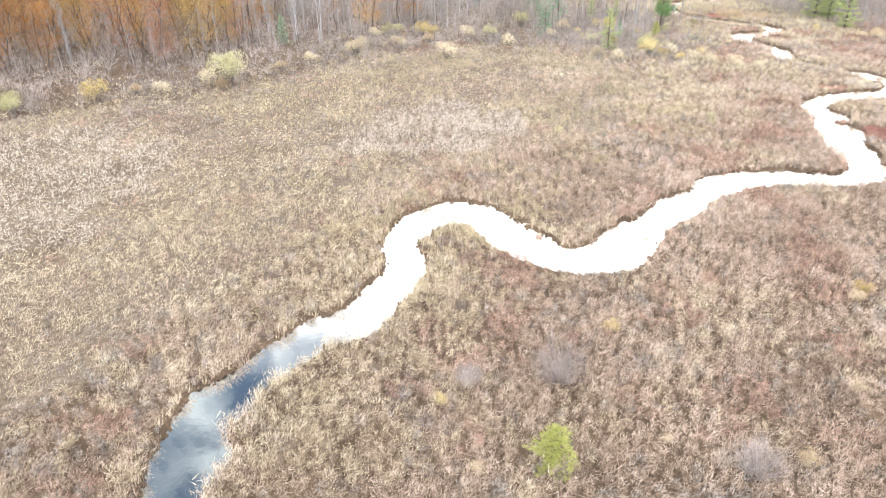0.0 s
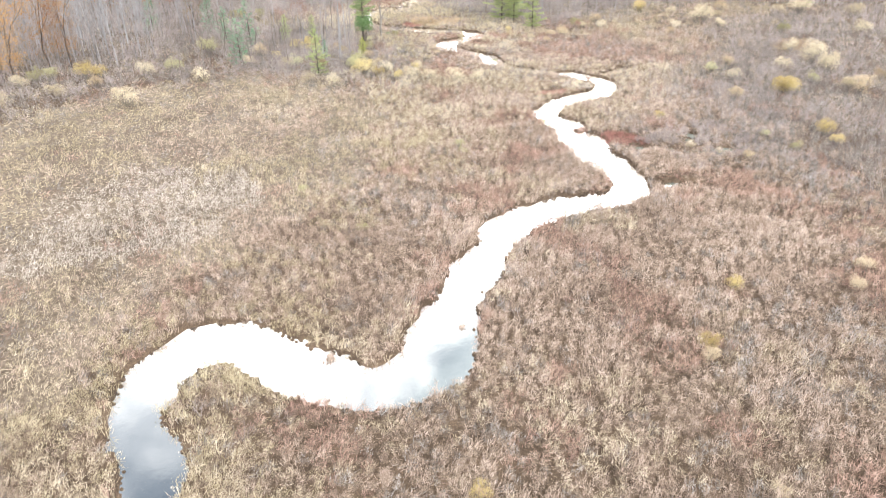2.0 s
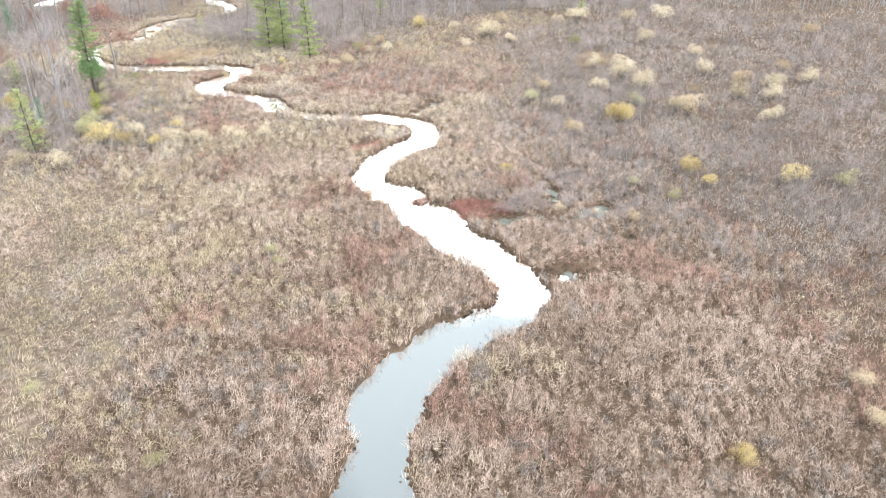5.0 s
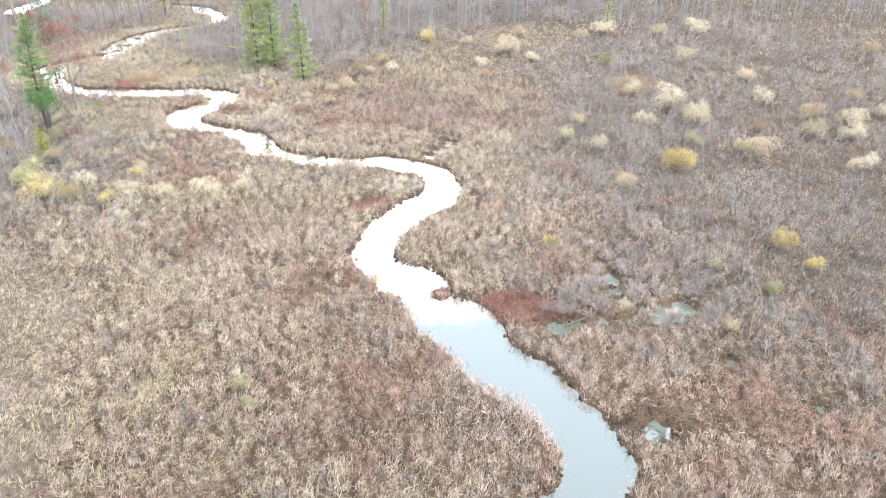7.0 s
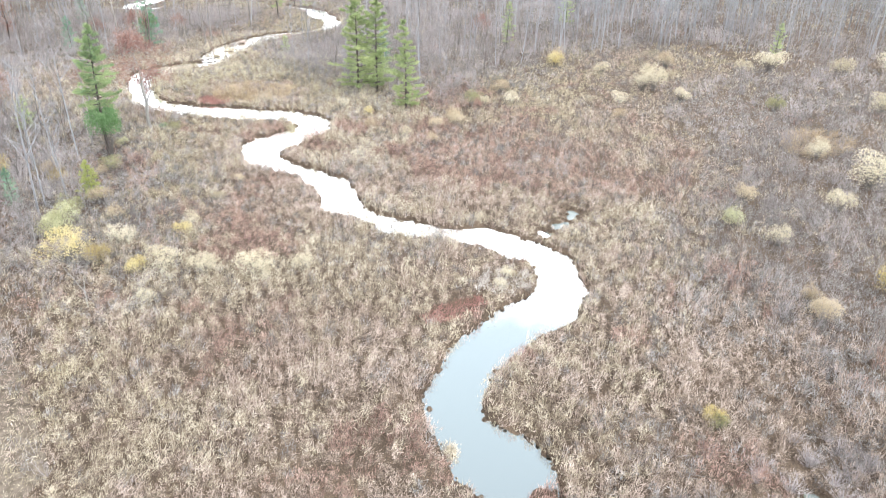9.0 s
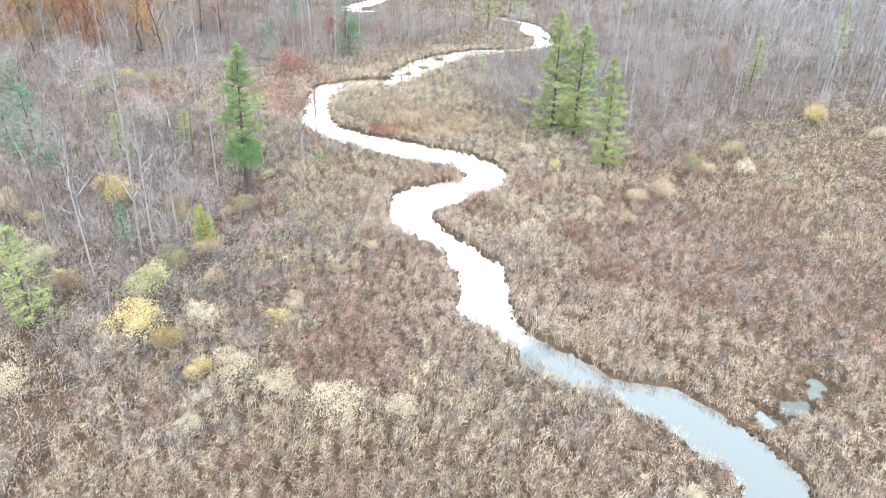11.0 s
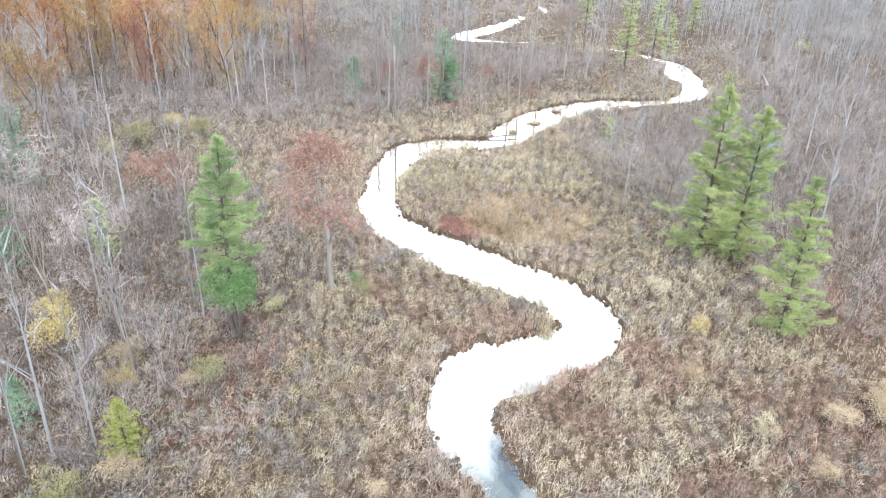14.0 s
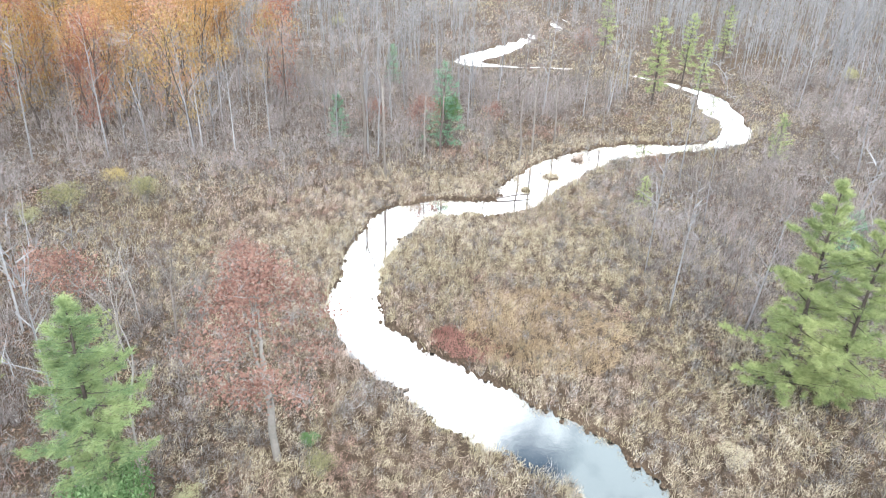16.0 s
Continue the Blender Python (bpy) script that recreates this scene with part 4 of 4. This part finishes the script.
# red maple by the bend, and lesser ones
maple = leafy_tree("red_maple", "thin-crowned red maple with dull red leaves", 21, 10.2, 0.5, MAPLE, 36, 0.115, 0.34, crown_fill=100, twigs=3, bark=PALEBARK, depth=5, spread=0.68, radius=0.0145, trunk_label="pale grey trunk")
set_down(maple, [(46.5, 137.3, 0, 1.22, 0.85, 0)])
young = leafy_tree("young_maple", "slender young maple with faded red leaves", 22, 6.6, 0.35, MAPLE, 12, 0.15, 0.3, crown_fill=60, twigs=3, depth=4, spread=0.5, twig=0.02)
set_down(young, [(34.2, 147.5, 0, 1, 1, 0), (31, 150.5, 100, 0.8, 1, 0), (65, 185, 30, 0.7, 1, 0), (57, 180, 200, 1.0, 1, 0), (79, 122, 60, 0.4, 1, 0), (83, 212, 70, 1.2, 1, 0), (104, 152, 10, 0.9, 1, 0),
                 (15.5, 172.5, 90, 1.3, 1, 0), (13, 177, 250, 1.1, 1, 0), (43.2, 151.6, 140, 0.75, 1, 0), (52, 184, 80, 0.8, 1, 0)])


def spread_points(poly, per_m2, seed, apart, hold=None):
    """Chance places inside a patch of the plan, no two nearer than apart."""
    gen = np.random.default_rng(seed)
    p = np.array(poly, float)
    (x0, y0), (x1, y1) = p.min(0), p.max(0)
    x, y = scatter(x0, x1, y0, y1, per_m2, gen)
    keep = inside(poly, x, y) & (shore(x, y) > 1.6)
    if hold is not None:
        keep &= hold(x, y)
    taken, cells = [], set()
    for a, b in zip(x[keep], y[keep]):
        cell = (int(a // apart), int(b // apart))
        if cell not in cells:
            cells.add(cell)
            taken.append((float(a), float(b)))
    return taken


def chance_rows(places, seed, small, large, lean=3.0):
    gen = random.Random(seed)
    return [(x, y, gen.uniform(0, 360), gen.uniform(small, large), gen.uniform(0.9, 1.15), gen.gauss(0, lean)) for x, y in places]


# the autumn wood on the north-west side
AUTUMN_A = [(-110, 92), (-64, 98), (-52, 108), (-42, 106), (-36, 114), (-30, 140), (-60, 175), (-120, 170)]
AUTUMN_B = [(0, 192), (10, 188), (29, 187), (31, 200), (29, 245), (-5, 240)]
gen_a = random.Random(5)
spots = spread_points(AUTUMN_A, 0.12, 51, 6.0) + spread_points(AUTUMN_B, 0.12, 52, 6.0)
spots += [(-14, 134), (-20, 137), (38, 205), (41, 198), (-5, 140), (12, 186), (32.4, 185), (22, 187), (-12.5, 132.5), (-8, 137.7), (-16, 141), (17.5, 166)]
gen_a.shuffle(spots)
cuts = [spots[i::6] for i in range(6)]
for i, (leaf_mat, word) in enumerate(((ORANGE, "orange"), (AMBER, "amber yellow"), (ORANGE, "orange"), (AMBER, "golden"), (RUST, "rusty red"), (ORANGE, "dull orange"))):
    tree = leafy_tree("autumn_tree", f"tall {word} autumn tree in the wood's edge", 60 + i, 15.5, 0.32, leaf_mat, 30, 0.175, 0.62, depth=3, spread=0.48, radius=0.0085, low_leaves=60, bark=DARKBARK, trunk_label="dark slim trunk", twigs=1, twig=0.03)
    tagged(tree, group="autumn trees of the wood")
    set_down(tree, chance_rows(cuts[i], 70 + i, 0.75, 1.1, 1.5))

# leafless trees that can be told apart
NEAR_WEST = [(8, 118), (26, 121), (34, 123), (39, 130), (38, 147), (28, 156), (8, 158)]
NEAR_NORTH = [(16, 180), (40, 184), (55, 180), (66, 188), (84, 197), (82, 214), (62, 214), (40, 200), (16, 190)]
NEAR_EAST = [(72, 160), (74, 145), (84, 133), (110, 141), (118, 160), (108, 186), (90, 176), (80, 170)]
SCREEN = [(70, 209), (92, 205), (95, 212), (84, 219), (70, 219)]
spots = spread_points(SCREEN, 0.3, 56, 2.6) + spread_points(NEAR_WEST, 0.09, 53, 3.0) + spread_points(NEAR_NORTH, 0.08, 54, 3.2) + spread_points(NEAR_EAST, 0.055, 55, 3.6)
random.Random(9).shuffle(spots)
spots = spots[:165]
for i in range(5):
    tree = leafy_tree("bare_tree", "leafless grey tree with fine upright twigs", 80 + i, 10.5 + 0.6 * i, 0.34, None, 0, 0, 0, depth=4, spread=0.42, radius=0.0055, twig=0.028, twigs=6)
    tagged(tree, group="leafless trees of the wet wood")
    set_down(tree, chance_rows(spots[i::5], 90 + i, 0.55, 1.0, 4.0))
# pale dead trees and snags
snag = leafy_tree("dead_tree", "silvery dead tree with broken bare limbs", 101, 10.5, 0.45, None, 0, 0, 0, depth=3, spread=0.6, bark=DEADWOOD, radius=0.0052, trunk_label="bleached bare trunk", twigs=3, twig=0.02)
tagged(snag, group="pale dead trees")
set_down(snag, [(40.4, 136.4, 0, 1.1, 1.1, -7), (31.7, 114, 80, 0.5, 1, 9), (22.6, 180.5, 10, 0.8, 1, 0), (34, 185.4, 60, 0.8, 1, 0),
                (79.1, 73.1, 160, 0.55, 1.1, 12), (83.5, 129, 20, 0.8, 1, 10), (36.8, 149.5, 250, 0.8, 1, 3), (25.8, 160.9, 40, 0.8, 1, -6), (43, 144.5, 90, 0.7, 1.1, 2), (-46, 112, 30, 1.1, 1, 4),
                (-38, 108, 120, 0.5, 1.4, 0), (28, 150, 310, 0.9, 1, -5), (24, 136, 220, 0.9, 1, 8), (88, 140, 100, 0.9, 1, -8),
                 (72, 52, 60, 0.4, 1, 14), (84, 66, 0, 0.45, 1, -6), (97, 82, 240, 0.5, 1, 5)])


grey_snag = leafy_tree("dead_tree", "grey dead tree with a dense head of fine bare branches", 102, 9.0, 0.25, None, 0, 0, 0, depth=5, spread=0.55, bark=PALEBARK, radius=0.008, trunk_label="pale forked trunk", twigs=5, twig=0.022)
set_down(grey_snag, [(25.7, 156.6, 40, 1.0, 1, 3), (33.2, 104.5, 150, 0.6, 1, 4)])
tall_trunk = leafy_tree("tall_bare_tree", "tall pale grey leafless tree beside the stream", 105, 13, 0.6, None, 0, 0, 0, depth=3, spread=0.45, radius=0.0095, trunk_label="long pale bare trunk", twigs=5, twig=0.025)
tagged(tall_trunk, group="tall trunks beside the stream")
set_down(tall_trunk, [(50.8, 179.7, 0, 1.25, 1, 0), (52.8, 173.8, 130, 1.05, 1.1, 0), (56.8, 178.6, 60, 0.7, 1, 3), (58.8, 180.5, 200, 0.85, 1, -2), (66.6, 177.6, 20, 0.8, 1, 0), (68.3, 179.2, 100, 0.85, 1, 1), (71.6, 182.8, 300, 0.9, 1, 4),
                      (36.5, 141.1, 40, 0.6, 1, 8), (40, 146, 170, 0.62, 1, 5), (43, 145.1, 280, 0.55, 1, -3), (63, 175.5, 90, 0.6, 1, -3), (79, 188.5, 250, 0.75, 1, 2)])


# the woods behind, too many to count
def grow_far_woods():
    gen = np.random.default_rng(17)
    x, y = scatter(-150, 280, 40, 330, 0.085, gen)
    keep = (inside(WOODS_WEST, x, y) | inside(WOODS_EAST, x, y)) & (shore(x, y) > 2.5)
    keep &= ~(inside(AUTUMN_A, x, y) | inside(AUTUMN_B, x, y)) | (gen.random(len(x)) < 0.4)
    keep &= ~(inside(NEAR_WEST, x, y) | inside(NEAR_NORTH, x, y) | inside(NEAR_EAST, x, y)) | (gen.random(len(x)) < 0.25)
    x, y = x[keep], y[keep]
    n = len(x)
    tall = (8 + 6 * gen.random(n)) * (0.8 + 0.4 * rough_field(x, y, 20, 51))
    foot = np.stack([x, y, ground_height(x, y) - 0.1], 1)
    top = foot + np.stack([gen.normal(size=n) * 0.5, gen.normal(size=n) * 0.5, tall], 1)
    made = [slivers(foot, top, 0.07 + 0.008 * tall, gen), slivers(foot, top, 0.07 + 0.008 * tall, gen)]
    count = 16
    k = n * count
    f = 0.3 + 0.65 * gen.random((k, 1))
    a = np.repeat(foot, count, 0) + np.repeat(top - foot, count, 0) * f
    reach = np.repeat(tall, count) * (0.1 + 0.16 * gen.random(k)) * (1.25 - f[:, 0])
    b = a + turned(k, gen, 25, 75) * reach[:, None] * 1.4
    made.append(slivers(a, b, 0.066, gen))
    for _ in range(2):
        c = a + (b - a) * (0.4 + 0.6 * gen.random((k, 1)))
        made.append(slivers(c, c + turned(k, gen, 10, 80) * (0.7 * reach)[:, None], 0.045, gen))
    me = triangles_mesh("far_woods", np.concatenate(made), HAZEBARK)
    tagged(new("far_woods", me), "leafless woods behind the marsh, greyed by haze put into the colour", "woods", kind="stuff")


grow_far_woods()

# ---- shrubs that keep their leaves ----
SHRUBS_YELLOW = [(-45.1, 88.5, 1.4), (67.7, 61.9, 1.0), (72, 53.8, 1.2), (76.8, 75, 1.2), (77.4, 74.7, 1.2), (29.7, 135, 1.2),
                 (33.4, 111.7, 1.5), (35.2, 110.3, 0.9), (36.9, 107, 0.8), (31.2, 131.5, 1.3), (69.3, 130.2, 0.7), (35.6, 127.7, 0.7), (105.2, 135.6, 1.2), (28.4, 172.9, 1.1), (66, 59, 0.7), (10.4, 35.2, 0.75), (-0.2, 28.5, 0.6), (56.4, 74.9, 0.55), (34.3, 43, 0.8), (27.8, 38.8, 0.95), (41.5, 111.2, 0.7), (-3.3, 131.1, 1.0), (-1.4, 130, 0.9), (25.1, 129.5, 0.7)]
SHRUBS_CREAM = [(-37.2, 91.5, 0.9), (-13.7, 114, 1.2), (37.1, 111.9, 0.9), (42.6, 112.7, 0.7), (36.4, 102.8, 0.6), (86.1, 72.4, 1.0), (91.9, 80, 1.2), (95.5, 85.3, 1.4), (94.1, 81.8, 1.0),
                (88.7, 62.1, 0.9), (102.4, 66.7, 1.4), (110.4, 64.9, 1.2), (107.1, 118.9, 1.4), (130.3, 115.8, 1.8), (137.3, 108.5, 1.6), (144.1, 104.5, 1.5), (126, 117.5, 1.2), 
                (38.6, 106.3, 1.0), (40.7, 104.1, 1.1), (43.4, 101.8, 1.15), (46.5, 101.0, 0.8), (57.6, 92.1, 0.5), (56.2, 91.2, 0.5), (1.1, 110.8, 1.1), (27.5, 107.9, 1.0), (24.9, 111.2, 0.9), (11.6, 119.9, 0.9), (-11.7, 128.3, 0.9), (108.1, 129.1, 1.0),
                (105.1, 113, 1.0), (88, 84.3, 1.1), (98.8, 65.6, 1.0), (96.9, 69, 1.0), (68.5, 135, 0.7), (68.3, 120.9, 0.8)]
SHRUBS_LIME = [(-29.1, 94.6, 1.9), (-54.6, 85.5, 1.6), (-52.5, 82.5, 0.9), (8.9, 129, 1.2), (15.4, 136, 1.4), (111.6, 104.1, 1.1), (77.1, 87.6, 0.8), (74.6, 49.9, 1.0), (40.2, 127.7, 0.9), (33.7, 116, 1.5),
               (26.2, 166.4, 1.6), (24, 165.2, 1.0), (31.8, 169.5, 1.3), (45.9, 257, 1.6), (123.5, 208.3, 1.3), (35.4, 120, 1.0), (31.1, 76.9, 0.55), (15.1, 63.3, 0.5), (13.1, 73, 0.5), (30.7, 75.7, 0.5),
               (56.3, 74.5, 0.5), (85.8, 77.5, 0.9), (81, 125.3, 1.2), (34.1, 118.1, 1.0), (43, 134.6, 0.7), (-10, 131.8, 1.0), (-7.8, 132.1, 0.9), (26.5, 122.8, 1.2), (61.5, 64.1, 0.6), (61, 60, 0.6), (48.6, 135.8, 0.7)]
SHRUBS_PEACH = [(44.1, 40.6, 0.9), (41.4, 39.1, 0.9), (85.8, 70.5, 1.2), (54.7, 60.3, 0.6), (70.9, 76.8, 0.7), (70, 76.3, 0.9), (1.5, 23.6, 0.6), (26.9, 37.8, 0.9), (22.3, 29, 0.6), (17.1, 23.8, 0.8),
                (10.9, 25.4, 0.5), (145.3, 76.1, 1.4), (23, 131, 1.2), (-29.5, 92.6, 0.8), (101.6, 71, 1.1), (72, 78.2, 0.7), (37.6, 120.8, 1.0), (37.9, 117.1, 0.7), (35.6, 129.5, 0.9), (39.3, 127.4, 0.6),
                (72.6, 121.4, 0.9), (75.2, 121.1, 0.8), (69.8, 118, 0.6), (66.5, 125.3, 0.7)]
MARGIN = [(82.5, 125, 0.8), (88, 128.5, 1.0), (86.5, 124.5, 0.9), (75.5, 122, 0.8), (105.7, 119.5, 1.2), (119, 126, 1.2), (113, 121, 1.0), (106.6, 137, 1.2), (98, 117, 0.9), (92, 112, 0.8), (5, 127, 0.9),
          (-2, 124, 0.8), (-7, 121, 0.9), (20, 126, 1.0), (25, 122, 0.9), (29, 118, 1.0), (-20, 108, 0.8), (-24, 104, 0.7), (-33, 97, 0.9), (-41, 92, 0.7), (46, 116, 0.6), (49, 119, 0.6),
          (78, 84, 0.8), (83, 90, 0.9), (99, 92, 1.0), (95, 74, 0.9), (106, 78, 1.1), (116, 84, 1.2), (122, 96, 1.3), (115, 70, 1.1)]
for word, mat, rows, seed in (("bright yellow", YELLOW, SHRUBS_YELLOW, 31), ("pale straw-yellow", CREAM, SHRUBS_CREAM + MARGIN[::2], 32), ("yellow-green", LIME, SHRUBS_LIME, 33), ("peach-yellow", PEACH, SHRUBS_PEACH + MARGIN[1::2], 34)):
    gen_s = random.Random(seed)
    for half in (0, 1):
        shrub = leafy_shrub("willow_shrub", f"rounded {word} leafy shrub in the grey scrub", seed * 10 + half, mat, count=2600 if half else 2400, domes=9 + half, leaf=0.066)
        tagged(shrub, group="leafy shrubs of the marsh")
        set_down(shrub, [(x, y, gen_s.uniform(0, 360), s * gen_s.uniform(0.9, 1.1) * (1.25 if x < 20 and y > 80 else 1.12 if x > 75 else 0.7 if y < 45 else 1.0), gen_s.uniform(0.85, 1.05), 0) for x, y, s in rows[half::2]])


# ---- small things on and by the water ----
def log(label, a, b, r, mat, seed):
    """A fallen trunk with stubs of broken limbs."""
    gen = np.random.default_rng(seed)
    ob = thing("fallen_log", label, "log", "fallen logs")
    a, b = np.array(a, float), np.array(b, float)
    body, stubs = Limbs(), Limbs()
    mid = (b - a) / 2
    pts = [mid * 2 * f + gen.normal(size=3) * 0.03 for f in np.linspace(0, 1, 5)]
    body.add(pts, np.linspace(r, r * 0.6, 5), 8)
    for _ in range(4):
        p = mid * 2 * gen.random()
        stubs.add([p, p + turned(1, gen, 0, 40)[0] * (0.1 + 0.15 * gen.random())], [r * 0.4, r * 0.15], 5)
    part("trunk", body.mesh("trunk", mat), ob)
    tagged(part("branch_stub", stubs.mesh("branch_stub", mat), ob), kind="stuff")
    ob.location = a
    return ob


log("dark fallen log lying in the leafless brush", (33.5, 123.3, 0.5), (36.4, 122.2, 0.55), 0.11, BARK, 1)
log("dark broken log resting on the bank over water", (51.6, 141.5, 0.25), (53.2, 142.4, 0.05), 0.09, BARK, 2)
log("bleached log half sunk beside the stream", (42.9, 60.3, 0.1), (42.0, 59.4, 0.03), 0.07, DEADWOOD, 3)
log("short bleached log on the muddy bank", (43.4, 58.6, 0.25), (44.3, 58.9, 0.3), 0.13, DEADWOOD, 4)
log("dark grey log lying along the marsh inlet", (48.6, 68.0, 0.12), (51.2, 67.4, 0.2), 0.07, BARK, 5)
log("dark drift log jammed against the bank", (53.0, 168.7, 0.2), (56.2, 170.2, 0.25), 0.12, BARK, 6)
log("dark drift log jammed across the bend", (56.0, 169.6, 0.2), (59.4, 170.3, 0.3), 0.1, BARK, 7)
log("dark log lying across the narrow stream", (62.8, 168.9, 0.2), (66.2, 169.4, 0.3), 0.1, BARK, 8)


def tussock(label, x, y, r, mat, tall, seed, mound=True):
    """A sedge tussock: a low peat mound with a dense head of blades."""
    gen = np.random.default_rng(seed)
    ob = thing("sedge_tussock", label, "tussock", "tussocks in the water")
    bm = bmesh.new()
    bmesh.ops.create_icosphere(bm, subdivisions=2, radius=r)
    for v in bm.verts:
        v.co = Vector((v.co.x, v.co.y, v.co.z * 0.25)) * (1 + 0.25 * noise.noise(v.co * 2.0))
    me = bpy.data.meshes.new("mound")
    bm.to_mesh(me)
    me.materials.append(PEAT)
    part("mound", me, ob, "dark wet peat mound")
    n = int(70 * r) + 8
    x0, y0 = gen.normal(size=(2, n)) * r * 0.55
    tagged(part("grass_head", triangles_mesh("grass_head", tufts(x0, y0, np.full(n, 0.05), np.full(n, tall), gen, 5, 5, 0.3, 0.03), mat), ob), kind="stuff")
    ob.location = (x, y, -0.05)


tussock("dark brown sedge tussock standing in the open stream", 46.2, 76.4, 0.75, WINE, 0.5, 41)
tussock("small dark tussock in the middle of the stream", 16.1, 47.9, 0.16, RUSSET, 0.22, 42)
tussock("dark reedy tussock at the stream's edge", 7.6, 48.6, 0.35, RUSSET, 0.4, 43)
tussock("straw-coloured tussock beside the bend", 44.4, 81.2, 0.4, TAN, 0.5, 44)
tussock("straw-coloured tussock in the shallow bend", 60.2, 134.0, 0.4, TAN, 0.6, 45)
tussock("pale sedge tussock at the inner bend", 59.8, 131.4, 0.5, OLIVE, 0.6, 46)
tussock("brown sedge tussock in the murky seep", 53.0, 64.9, 0.3, RUSSET, 0.7, 51)
tussock("pale sedge tussock in the murky seep", 54.4, 63.7, 0.25, TAN, 0.6, 52)
tussock("brown sedge tussock at the seep's edge", 54.3, 65.3, 0.3, RUSSET, 0.8, 53)
tussock("tan sedge tussock beside the seep channel", 53.0, 66.4, 0.35, TAN, 0.8, 54)
tussock("sedge tussock in the far shallow pool", 75.0, 175.2, 0.7, OLIVE, 0.5, 47)
tussock("tan sedge islet in the wide upper stream", 69.2, 174.2, 0.9, TAN, 0.6, 48)
tussock("brown sedge islet below the leafless trunks", 73.2, 178.9, 0.75, RUSSET, 0.6, 49)
tussock("low sedge islet in the upper stream", 66.0, 170.9, 0.55, OLIVE, 0.5, 50)


def build_scum():
    """Mats of pale floating weed in the seeps by the inlet."""
    gen = np.random.default_rng(19)
    made = []
    for px, py, r in [*POOLS[:14], (49.5, 67.9, 0.6), (53, 65.4, 1.0), (45.6, 60.5, 0.8)]:
        n = int(70 * (r + 0.5))
        c = np.stack([px + gen.normal(size=n) * (r + 0.2) * 0.6, py + gen.normal(size=n) * (r + 0.2) * 0.6, np.full(n, 0.012)], 1)
        a = gen.random(n) * 6.28
        size = 0.03 + 0.07 * gen.random(n)
        made.append(np.stack([c + np.stack([np.cos(a + k) * size, np.sin(a + k) * size, 0.004 * gen.random(n)], 1) for k in (0, 1.57, 3.14, 4.71)], 1))
    me = triangles_mesh("floating_weed", np.concatenate(made), SCUM, 4)
    tagged(new("floating_weed", me), "pale grey-green floating weed on the seep pools", "water weed", kind="stuff")


build_scum()
